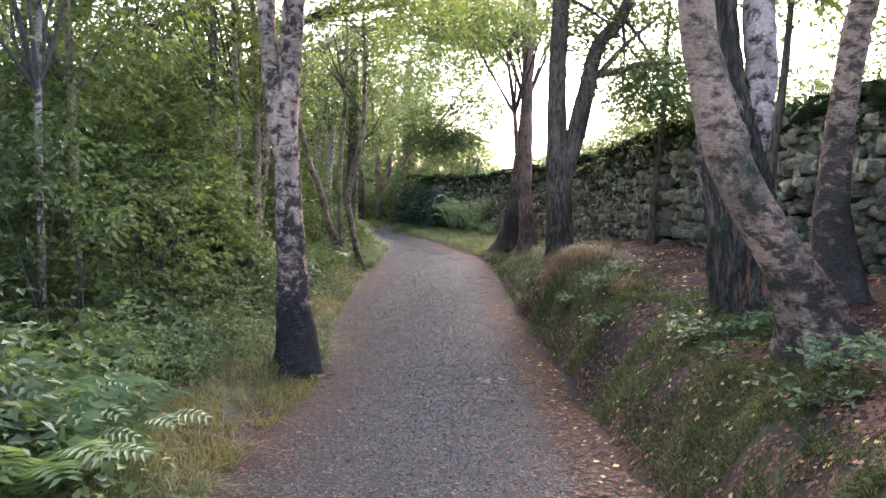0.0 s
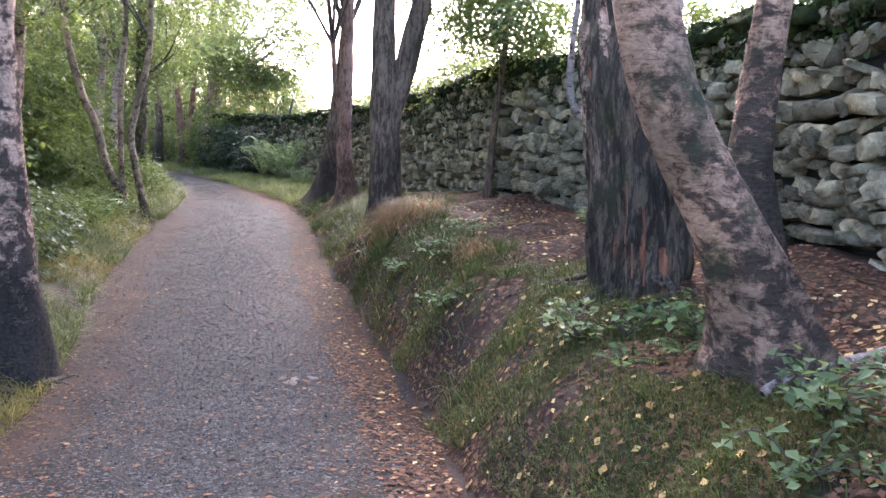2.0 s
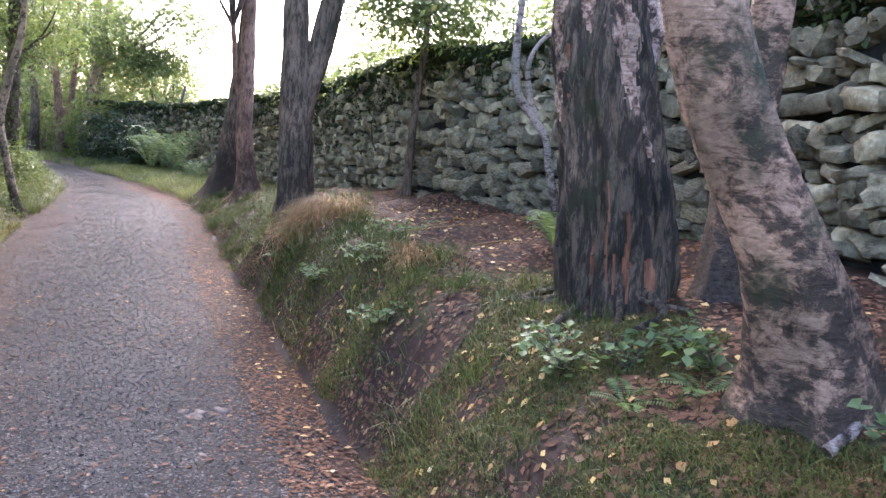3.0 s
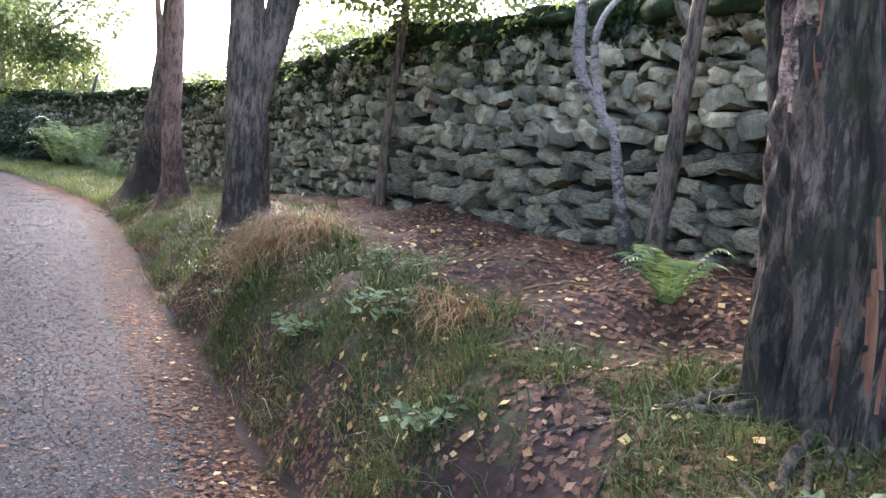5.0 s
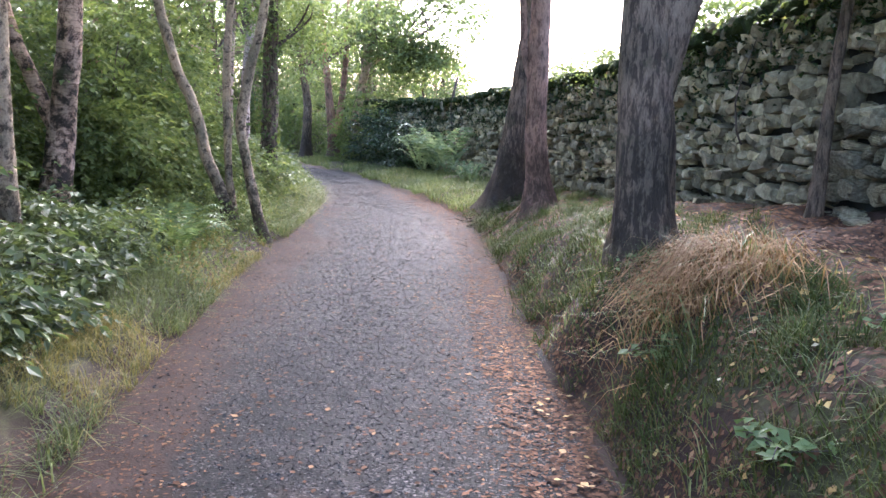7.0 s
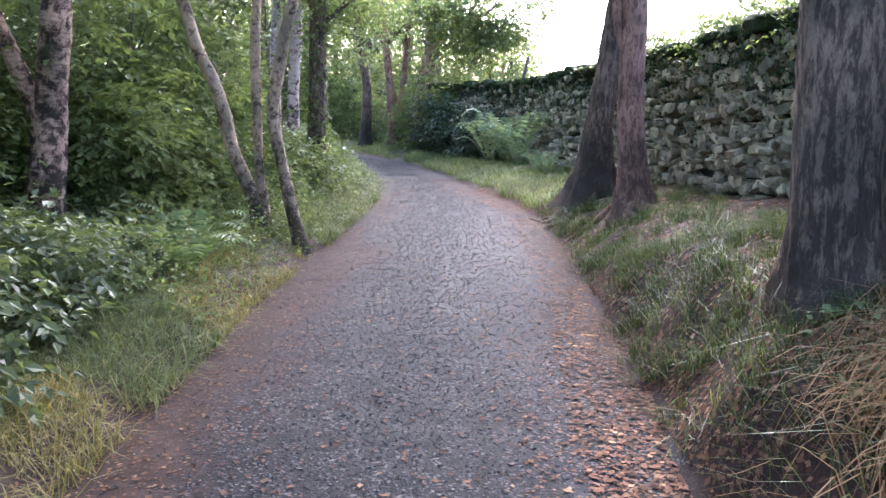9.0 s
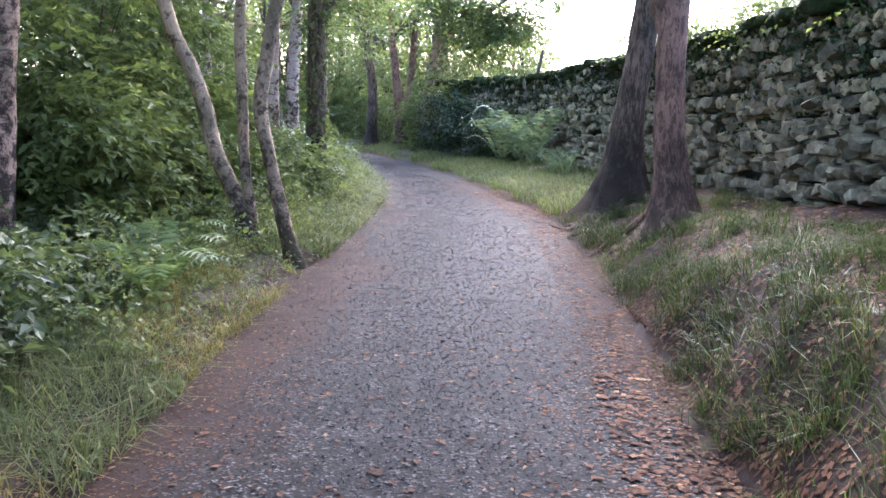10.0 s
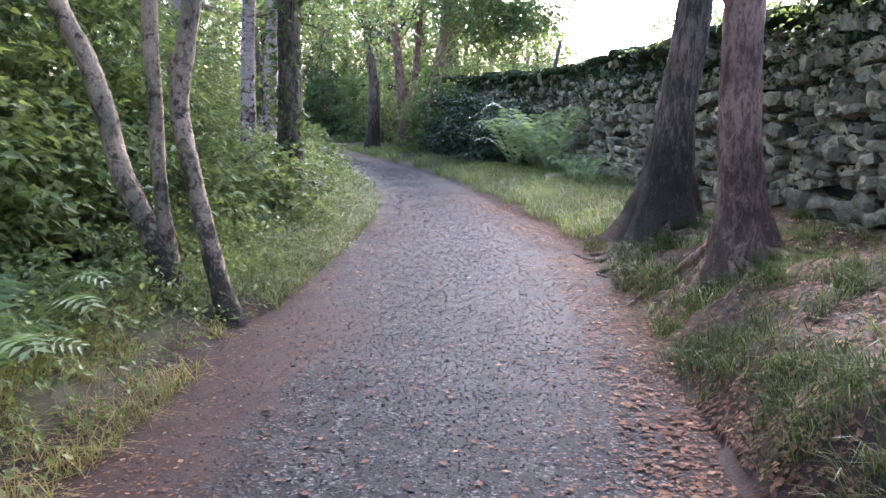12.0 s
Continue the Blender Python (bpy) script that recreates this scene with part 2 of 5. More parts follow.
ORANGE = plain("torn_wood", [(0.3, (0.07, 0.032, 0.018)), (0.52, (0.22, 0.098, 0.052)), (0.75, (0.36, 0.18, 0.1))], 16, 0.8, 0.8, 0.01, None, (1, 1, 0.2))
PALE_STONE = plain("tan_stone", [(0.3, (0.09, 0.073, 0.06)), (0.7, (0.18, 0.147, 0.122))], 12)
STONE = plain("wall_stone", [(0.3, (0.095, 0.08, 0.05)), (0.45, (0.235, 0.2, 0.128)), (0.58, (0.36, 0.31, 0.2)), (0.72, (0.54, 0.475, 0.34))], 7, 0.9, 0.9, 0.03, "object")
STONE_I = plain("wall_stone_far", [(0.3, (0.095, 0.08, 0.05)), (0.45, (0.235, 0.2, 0.128)), (0.58, (0.36, 0.31, 0.2)), (0.72, (0.54, 0.475, 0.34))], 7, 0.9, 0.9, 0.03, "island")
# Near-black, so the gaps between the face stones come out dark
CORE = plain("wall_core_dark", [(0.3, (0.012, 0.012, 0.01)), (0.7, (0.04, 0.04, 0.032))], 6)
MOSS = plain("moss", [(0.3, (0.015, 0.02, 0.008)), (0.55, (0.035, 0.05, 0.015)), (0.8, (0.08, 0.1, 0.03))], 9, 0.95, 1.0, 0.03)
PEBBLE = plain("gravel_stone", [(0.3, (0.045, 0.042, 0.0395)), (0.7, (0.12, 0.113, 0.106))], 30, 0.8, 0.3, 0.004, "island")
LEAF_L = leaf_material("leaf_light", (0.098, 0.125, 0.045), (0.19, 0.218, 0.08), 0.45, 0.48)
LEAF_M = leaf_material("leaf_green", (0.075, 0.097, 0.036), (0.165, 0.19, 0.07), 0.48, 0.42, (0.22, 0.22, 0.08), 0.22)
LEAF_D = leaf_material("leaf_glossy", (0.058, 0.075, 0.034), (0.125, 0.148, 0.064), 0.45, 0.36, None, 0.26)
LEAF_IVY = leaf_material("leaf_ivy", (0.015, 0.03, 0.012), (0.04, 0.065, 0.022), 0.4, 0.15)
GRASS = leaf_material("grass_green", (0.07, 0.085, 0.034), (0.155, 0.168, 0.07), 0.5, 0.4, (0.32, 0.26, 0.13))
GRASS_MEADOW = leaf_material("grass_pale", (0.078, 0.1, 0.038), (0.175, 0.2, 0.08), 0.55, 0.4, (0.3, 0.26, 0.15), 0.1)
GRASS_Y = leaf_material("grass_yellowed", (0.11, 0.11, 0.035), (0.26, 0.21, 0.07), 0.5, 0.35, (0.36, 0.24, 0.11))
GRASS_BANK = leaf_material("grass_dull", (0.032, 0.044, 0.015), (0.08, 0.095, 0.033), 0.75, 0.35, (0.15, 0.11, 0.05), 0.04)
# Green of the far trees, with their backlit brightness put into the colour
LEAF_FAR = leaf_material("leaf_far_sunlit", (0.085, 0.113, 0.046), (0.17, 0.2, 0.085), 0.45, 0.45)
STRAW = leaf_material("grass_dry", (0.13, 0.07, 0.034), (0.29, 0.175, 0.09), 0.7, 0.25, None, 0.08)
MOSSBLADE = leaf_material("moss_blade", (0.042, 0.042, 0.012), (0.11, 0.11, 0.03), 0.8, 0.2, (0.15, 0.09, 0.042))
BRACKEN = leaf_material("bracken_pale", (0.11, 0.145, 0.085), (0.2, 0.24, 0.15), 0.45, 0.35)
FERN = leaf_material("fern_green", (0.085, 0.12, 0.05), (0.16, 0.205, 0.088), 0.5, 0.4)
LITTER = leaf_material("litter_brown", (0.038, 0.0195, 0.0125), (0.15, 0.076, 0.046), 0.8, 0.1, (0.32, 0.19, 0.11), 0.08)
YELLOW = leaf_material("fallen_yellow", (0.26, 0.13, 0.05), (0.5, 0.33, 0.12), 0.6, 0.15, (0.55, 0.47, 0.34))

# ---- mesh helpers ----
rng = np.random.default_rng(11)


def raw_mesh(name, V, F, mat, smooth_it=False, attributes=None):
    """A mesh from arrays; every face has the same number of corners."""
    V, F = np.asarray(V, np.float32), np.asarray(F, np.int32)
    me = bpy.data.meshes.new(name)
    k = F.shape[1]
    me.vertices.add(len(V))
    me.vertices.foreach_set("co", V.ravel())
    me.loops.add(F.size)
    me.loops.foreach_set("vertex_index", F.ravel())
    me.polygons.add(len(F))
    me.polygons.foreach_set("loop_start", np.arange(0, F.size, k, dtype=np.int32))
    me.polygons.foreach_set("use_smooth", np.full(len(F), smooth_it))
    me.update(calc_edges=True)
    for key, val in (attributes or {}).items():
        me.attributes.new(key, "FLOAT", "POINT").data.foreach_set("value", np.asarray(val, np.float32))
    me.materials.append(mat)
    return me


def part(name, V, F, mat, parent=None, label="", smooth_it=False, attributes=None):
    """One mesh object; with a parent its corners are given in the world."""
    V = np.asarray(V, float)
    if parent is not None:
        V = V - np.array(parent_place(parent))
    ob = new(name, raw_mesh(name, V, F, mat, smooth_it, attributes))
    if parent is not None:
        ob.parent = parent
    return tagged(ob, label=label)


def parent_place(ob):
    p = Vector((0, 0, 0))
    while ob is not None:
        p += ob.location
        ob = ob.parent
    return p


def thing(name, x, y, z, label, category, group="", kind=""):
    ob = new(name)
    ob.empty_display_size = 0.2
    ob.location = (x, y, z)
    return tagged(ob, label, category, group, kind)


def spline(P, n):
    """n points along a smooth curve through the rows of P."""
    P = np.asarray(P, float)
    if len(P) < 3:
        t = np.linspace(0, 1, n)[:, None]
        return P[0] * (1 - t) + P[-1] * t
    Q = np.vstack([2 * P[0] - P[1], P, 2 * P[-1] - P[-2]])
    u = np.linspace(0, len(P) - 1 - 1e-9, n)
    i = u.astype(int)
    t = (u - i)[:, None]
    a, b, c, d = Q[i], Q[i + 1], Q[i + 2], Q[i + 3]
    return 0.5 * (2 * b + (c - a) * t + (2 * a - 5 * b + 4 * c - d) * t * t + (3 * b - a - 3 * c + d) * t ** 3)


def tube(P, n, seg=12, rough=0.06, flare=0.0, seed=0, cap=True):
    """A stem through rows (x, y, z, radius), uneven, with root lobes where it flares. Returns corners, faces, and the rise along it."""
    r = np.random.default_rng(seed)
    C = spline(P, n)
    rad = np.maximum(C[:, 3], 0.002)
    C = C[:, :3]
    T = np.gradient(C, axis=0)
    T /= np.linalg.norm(T, axis=1)[:, None] + 1e-9
    ref = np.array([0.0, 1.0, 0.0]) if abs(T[0, 1]) < 0.8 else np.array([1.0, 0, 0])
    U = np.cross(ref, T)
    U /= np.linalg.norm(U, axis=1)[:, None] + 1e-9
    W = np.cross(T, U)
    a = np.linspace(0, 2 * np.pi, seg, endpoint=False)
    s = np.concatenate([[0], np.cumsum(np.linalg.norm(np.diff(C, axis=0), axis=1))])
    off = r.random() * 50
    wob = 1 + rough * (vnoise(np.cos(a)[None, :] * 1.5 + off, s[:, None] / (rad.mean() * 3) + np.sin(a)[None, :] * 1.5, 0.6) + 0.6 * vnoise(np.cos(a)[None, :] * 3 + off, s[:, None] / rad.mean() + np.sin(a)[None, :] * 3, 0.5))
    if flare:
        lobes = 0.6 + 0.4 * np.cos(a * r.integers(3, 6) + r.random() * 6) + 0.25 * np.cos(a * 7 + r.random() * 6)
        wob = wob + flare * np.exp(-s / (rad[0] * 1.7))[:, None] * np.maximum(lobes, 0.1)[None, :]
    R = rad[:, None] * wob
    V = C[:, None, :] + R[..., None] * (np.cos(a)[None, :, None] * U[:, None, :] + np.sin(a)[None, :, None] * W[:, None, :])
    V = V.reshape(-1, 3)
    i = np.arange(n - 1)[:, None] * seg
    j = np.arange(seg)[None, :]
    F = np.stack([i + j, i + (j + 1) % seg, i + seg + (j + 1) % seg, i + seg + j], -1).reshape(-1, 4)
    if cap:
        top = len(V)
        V = np.vstack([V, C[-1] + T[-1] * rad[-1] * 0.6])
        b = (n - 1) * seg
        F = np.vstack([F, [[b + k, b + (k + 1) % seg, top, top] for k in range(seg)]])
    rise = np.concatenate([np.repeat(s, seg), s[-1:]]) if cap else np.repeat(s, seg)
    return V, F, rise


def tidy(F):
    """Quads whose last two corners agree, as triangles beside the true quads, all as triangles."""
    F = np.asarray(F)
    q = F[F[:, 2] != F[:, 3]]
    t = F[F[:, 2] == F[:, 3]][:, :3]
    return np.vstack([q[:, [0, 1, 2]], q[:, [0, 2, 3]], t])


def stem(name, P, mat, parent, n=40, seg=16, rough=0.08, flare=0.0, seed=0, foot=0.0, reach=0.6, label=""):
    """A trunk or limb as a part. foot: how much the bark darkens over its first metres of reach."""
    V, F, s = tube(P, n, seg, rough, flare, seed)
    rise = -foot * np.exp(-s / max(reach, 0.01))
    return part(name, V, tidy(F), mat, parent, label, True, {"rise": rise})


def joined(pieces):
    """Several (V, F) as one."""
    Vs, Fs, o = [], [], 0
    for V, F in pieces:
        Vs.append(V), Fs.append(np.asarray(F) + o)
        o += len(V)
    return np.vstack(Vs), np.vstack(Fs)


def leaves(C, size, r, droop=0.3, wide=0.62, flat=0.0):
    """Folded leaves at the places C: four corners and two triangles each."""
    n = len(C)
    a = r.random(n) * 2 * np.pi
    tilt = r.normal(-droop, 0.5, n) * (1 - flat)
    D = np.stack([np.cos(a) * np.cos(tilt), np.sin(a) * np.cos(tilt), np.sin(tilt)], 1)
    S = np.stack([-np.sin(a), np.cos(a), r.normal(0, 0.45 * (1 - flat) + 0.05, n)], 1)
    S /= np.linalg.norm(S, axis=1)[:, None]
    N = np.cross(D, S)
    L = (size * r.uniform(0.6, 1.25, n))[:, None]
    w = L * wide * 0.5
    base, tip = C - D * L * 0.5, C + D * L * 0.5
    m = C - D * L * 0.05
    lift = N * w * r.uniform(0.1, 0.6, n)[:, None] * (1 - 0.8 * flat)
    V = np.stack([base, m + S * w + lift, tip, m - S * w + lift], 1).reshape(-1, 3)
    i = np.arange(n)[:, None] * 4
    F = np.concatenate([i + [0, 1, 2], i + [0, 2, 3]], 1).reshape(-1, 3)
    return V, F


def blades(B, h, lean, width, r, bend=0.5):
    """Grass blades standing at B: five corners and three triangles each."""
    n = len(B)
    a = r.random(n) * 2 * np.pi
    h = h * r.uniform(0.5, 1.2, n)
    d = np.stack([np.cos(a), np.sin(a), np.zeros(n)], 1)
    s = np.stack([-np.sin(a), np.cos(a), np.zeros(n)], 1) * (width * r.uniform(0.6, 1.3, n))[:, None] * 0.5
    k = (lean * r.uniform(0.2, 1.4, n) * h)[:, None]
    up = np.array([0, 0, 1.0])
    m = B + up * (h * 0.6)[:, None] + d * k * 0.4
    t = B + up * (h * (1 - bend * r.random(n) * lean))[:, None] + d * k * 1.2
    V = np.stack([B - s, B + s, m + s * 0.8, m - s * 0.8, t], 1).reshape(-1, 3)
    i = np.arange(n)[:, None] * 5
    F = np.concatenate([i + [0, 1, 2], i + [0, 2, 3], i + [3, 2, 4]], 1).reshape(-1, 3)
    return V, F


def sprays(centres, length, per, size, r, droop=0.3, wide=0.62):
    """Leafy twigs: each one spreads from a centre, nearly level, with leaves in two ranks along it."""
    k = 8
    C = np.repeat(np.asarray(centres, float), max(per // k, 1), axis=0)
    n = len(C)
    a = r.random(n) * 2 * np.pi
    p = r.normal(0.02 - droop * 0.35, 0.32, n)
    D = np.stack([np.cos(a) * np.cos(p), np.sin(a) * np.cos(p), np.sin(p)], 1)
    S = np.stack([-np.sin(a), np.cos(a), r.normal(0, 0.3, n)], 1)
    L = length * r.uniform(0.6, 1.4, n)
    C = C + r.normal(0, 0.2, C.shape) * length
    t = (np.arange(k) + 0.6) / k
    side = np.where(np.arange(k) % 2 == 0, 1.0, -1.0)
    at = C[:, None, :] + D[:, None, :] * (L[:, None] * t[None, :])[..., None]
    at[..., 2] -= droop * L[:, None] * t[None, :] ** 2 * 0.5
    at = at + r.normal(0, size * 0.12, at.shape)
    E = D[:, None, :] * 0.65 + S[:, None, :] * side[None, :, None] * 0.75 + r.normal(0, 0.22, at.shape)
    E[..., 2] -= droop * 0.8
    E[:, -1, :] = D - np.array([0, 0, droop * 0.8])
    at, E = at.reshape(-1, 3), E.reshape(-1, 3)
    E /= np.linalg.norm(E, axis=1)[:, None]
    m = len(at)
    W = np.cross(E, np.array([0, 0, 1.0]) + r.normal(0, 0.35, (m, 3)))
    W /= np.linalg.norm(W, axis=1)[:, None] + 1e-9
    N = np.cross(W, E)
    q = (size * r.uniform(0.65, 1.25, m))[:, None]
    w = q * wide * 0.5
    fold = N * w * r.uniform(0.05, 0.45, m)[:, None]
    V = np.stack([at, at + E * q * 0.42 + W * w + fold, at + E * q - N * q * 0.12, at + E * q * 0.42 - W * w + fold], 1).reshape(-1, 3)
    i = np.arange(m)[:, None] * 4
    F = np.concatenate([i + [0, 1, 2], i + [0, 2, 3]], 1).reshape(-1, 3)
    return V, F


def clumps(centres, spread, per, r):
    """Places in loose clumps round the centres."""
    c = np.repeat(np.asarray(centres, float), per, axis=0)
    return c + r.normal(0, 1, c.shape) * np.asarray(spread)


def in_ellipsoid(n, c, rad, r, hollow=0.5):
    d = r.normal(0, 1, (n, 3))
    d /= np.linalg.norm(d, axis=1)[:, None]
    q = (hollow + (1 - hollow) * r.random(n)) ** 0.7
    return np.asarray(c) + d * q[:, None] * np.asarray(rad)


# ---- ground ----
def build_ground():
    xs = np.concatenate([-np.geomspace(400, 14, 14), np.arange(-12, -3, 0.35), np.arange(-3, 4.2, 0.06), np.arange(4.3, 12, 0.5), np.geomspace(14, 400, 14)])
    ys = np.concatenate([-np.geomspace(400, 6, 14), np.arange(-5, 2, 0.5), np.arange(2, 28, 0.075), np.arange(28, 36, 0.16), np.arange(36, 60, 1.2), np.geomspace(62, 600, 14)])
    X, Y = np.meshgrid(xs, ys)
    Z = ground_z(X, Y)
    nx, ny = len(xs), len(ys)
    V = np.stack([X, Y, Z], -1).reshape(-1, 3)
    i = (np.arange(ny - 1)[:, None] * nx + np.arange(nx - 1)[None, :]).reshape(-1, 1)
    F = np.concatenate([i, i + 1, i + nx + 1, i + nx], 1)
    l, r = path_l(Y), path_r(Y)
    edge = np.minimum(X - l - 0.12, r - X - 0.08) + 0.2 * smooth((Y - 17) / 3)
    gravel = smooth(edge / 0.7 + 0.35 + 0.3 * vnoise(X, Y * 0.6, 0.3)) - 0.35 * smooth(vnoise(X, Y * 0.35, 0.55) * 1.5) - 0.15 * vnoise(X, Y, 0.12) - 0.62 * smooth((1.35 - (X - l)) / 1.0) * smooth((Y - 7) / 3) * (1 - smooth((Y - 15) / 4))
    u = X - r
    moss = np.where(u > 0, smooth((u - 0.12) / 0.35) * (1 - 0.75 * smooth((u - 0.8) / 0.6)), 0.65 * smooth((l - X) / 0.4))
    moss = moss * np.where(u > 0, 1 - 0.7 * smooth((Y - 10) / 3), 1)
    moss = np.where(u > 0, moss * smooth(0.7 + 0.9 * vnoise(X, Y, 0.33) + 0.45 * vnoise(X, Y, 0.9)), moss)
    moss = np.maximum(moss, smooth((Y - 18.5) / 2) * smooth(u / 0.3))
    part("ground", V, F, GROUND, None, "", True, {"gravel": gravel.ravel(), "moss": moss.ravel()})
    tagged(bpy.data.objects["ground"], "grey gravel track through brown soil and mossy banks", "ground", kind="structure")


build_ground()


def on_ground(x, y, lift=0.0):
    return np.stack([x, y, ground_z(x, y) + lift], 1)


# ---- the drystone wall ----
def stone_shape(r, k):
    """A rounded, uneven stone about 1 across in each direction."""
    g = np.linspace(-1, 1, k + 1)
    pts, faces, index = [], [], {}
    def at(p):
        key = tuple(np.round(p, 4))
        if key not in index:
            index[key] = len(pts)
            pts.append(p)
        return index[key]
    for ax in range(3):
        for sgn in (-1, 1):
            for i in range(k):
                for j in range(k):
                    q = []
                    for a, b in ((g[i], g[j]), (g[i + 1], g[j]), (g[i + 1], g[j + 1]), (g[i], g[j + 1])):
                        p = np.zeros(3)
                        p[ax], p[(ax + 1) % 3], p[(ax + 2) % 3] = sgn, a, b
                        q.append(at(p))
                    faces.append(q if sgn > 0 else q[::-1])
    P = np.array(pts)
    ball = P / np.linalg.norm(P, axis=1)[:, None]
    P = P * 0.6 + ball * 0.46
    P += r.normal(0, 0.035, P.shape) + 0.2 * np.stack([vnoise(P[:, 0] * 2 + s, P[:, 1] * 2 + P[:, 2] * 3 + s, 1.3) for s in r.random(3) * 40], 1)
    P[:, 2] += 0.14 * r.normal() * P[:, 1]
    return P * 0.5, np.array(faces)


def build_wall():
    r = np.random.default_rng(3)
    wall = thing("wall_east", 3.3, 10, 0.6, "old drystone wall of grey-green field stones with mossy top", "wall", kind="structure")
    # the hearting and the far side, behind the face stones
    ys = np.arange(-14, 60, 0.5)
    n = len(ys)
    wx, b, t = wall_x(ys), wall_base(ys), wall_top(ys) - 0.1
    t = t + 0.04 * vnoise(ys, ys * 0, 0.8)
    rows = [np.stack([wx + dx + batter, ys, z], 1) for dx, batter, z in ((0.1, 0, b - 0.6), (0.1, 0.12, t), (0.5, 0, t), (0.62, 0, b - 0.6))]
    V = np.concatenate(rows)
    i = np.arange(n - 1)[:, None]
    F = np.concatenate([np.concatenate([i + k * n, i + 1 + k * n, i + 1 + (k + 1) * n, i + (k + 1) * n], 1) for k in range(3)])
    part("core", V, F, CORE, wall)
    shapes = [stone_shape(r, 3) for _ in range(24)] + [stone_shape(r, 2) for _ in range(16)]
    meshes = [raw_mesh("stone", P, Fc, STONE, True) for P, Fc in shapes]
    for me in meshes:
        me.set_sharp_from_angle(angle=radians(50))
    singles, rest = [], []
    y = -12.0
    # courses that follow the foot of the wall, of uneven height
    course = 0
    rel = -0.12
    while rel < 1.75:
        h = r.uniform(0.07, 0.132)
        y = -10.0 + r.random() * 0.3
        while y < 42:
            far = y > 20
            L = r.uniform(0.09, 0.26) * (1.2 if far else 1.0) * (0.7 + h / 0.4)
            ym = y + L / 2
            zb = wall_base(ym) + rel + 0.05 * float(vnoise(ym, course * 3.1, 1.4))
            top = wall_top(ym) + 0.05 * float(vnoise(ym, 0, 0.7))
            if zb + h * 0.5 < top:
                frac = rel / 1.5
                hh = h * r.uniform(0.7, 1.2)
                slope = math.atan2(float(wall_x(ym + 0.3) - wall_x(ym - 0.3)), 0.6)
                m = (Matrix.Translation((float(wall_x(ym)) + 0.14 * frac + 0.12 + r.normal(0, 0.035), ym, zb + h / 2 + r.normal(0, 0.024)))
                     @ Euler((r.normal(0, 0.24), r.normal(0, 0.16), -slope + r.normal(0, 0.16))).to_matrix().to_4x4()
                     @ Matrix.Diagonal((r.uniform(0.2, 0.3), L * 1.02, hh * 1.0, 1)))
                k = int(r.integers(24)) if ym < 13 else 24 + int(r.integers(16))
                (singles if 6.6 < ym < 12.6 and len(singles) < 300 else rest).append((k, m))
            y += L
        rel += h
        course += 1
    pieces = []
    for k, m in rest:
        P, Fc = shapes[k]
        M = np.array(m)
        pieces.append((P @ M[:3, :3].T + M[:3, 3], Fc))
    V, F = joined(pieces)
    ob = part("face_stones", V, F, STONE_I, wall, smooth_it=True)
    ob.data.set_sharp_from_angle(angle=radians(50))
    tagged(ob, kind="stuff")
    # moss and roots along the coping
    ys = np.arange(-8, 42, 0.09)
    cs = np.stack([wall_x(ys) + 0.3, ys, wall_top(ys) - 0.02 + 0.05 * vnoise(ys, ys * 0, 0.7)], 1)
    pad = []
    for c in cs[::2]:
        P, Fc = shapes[int(r.integers(len(shapes)))]
        pad.append((P * np.array([r.uniform(0.3, 0.55), r.uniform(0.25, 0.5), r.uniform(0.08, 0.2)]) + c + r.normal(0, 0.03, 3), Fc))
    V, F = joined(pad)
    part("moss_cap", V, F, MOSS, wall, "dark moss over the coping", True)
    up = clumps(cs, (0.16, 0.06, 0.03), 16, r)
    V, F = blades(up, 0.11, 0.9, 0.006, r)
    tagged(part("moss_fringe", V, F, MOSSBLADE, wall), kind="stuff")
    # ivy and creeping growth over the upper face
    m = 20000
    yy = r.uniform(2, 36, m)
    d = np.abs(r.normal(0, 0.3, m)) * (0.65 + 0.5 * vnoise(yy, yy * 0 + 4, 1.1)) * (1 + 1.3 * smooth((yy - 11) / 6))
    C = np.stack([wall_x(yy) + 0.02 + r.normal(0, 0.03, m) + 0.13 * (1 - d / 1.5), yy, wall_top(yy) + 0.06 - np.abs(d)], 1)
    V, F = leaves(C, 0.055, r, 0.7, 0.8)
    tagged(part("creeper", V, F, LEAF_IVY, wall), kind="stuff")
    for k, mt in singles:
        o = new("stone", meshes[k])
        o.parent = wall
        o.matrix_parent_inverse = Matrix.Translation(-Vector(wall.location))
        o.matrix_basis = mt


# ---- trees ----
def crown(name, centres, spread, per, size, mat, parent, r, droop=0.35, wide=0.62):
    V, F = sprays(centres, float(np.mean(spread[:2])) * 1.9, per, size, r, droop, wide)
    return part(name, V, F, mat, parent)


def limbs_to(parent, root_rows, targets, r0, mat, r, name="limb", n=10, sag=0.15):
    """Thin limbs from places on the stem to the clumps, joined into one part."""
    pieces = []
    for t in targets:
        k = root_rows[int(r.integers(len(root_rows)))]
        k, t = np.array(k[:3], float), np.array(t, float)
        m = (k + t) / 2 + r.normal(0, 0.12, 3) + np.array([0, 0, sag])
        P = [(*k, r0), (*m, r0 * 0.6), (*t, r0 * 0.2)]
        V, F, _ = tube(P, n, 5, 0.05, 0, int(r.integers(999)))
        pieces.append((V, tidy(F)))
    V, F = joined(pieces)
    return part(name, V, F, mat, parent, smooth_it=True, attributes={"rise": np.zeros(len(V))})


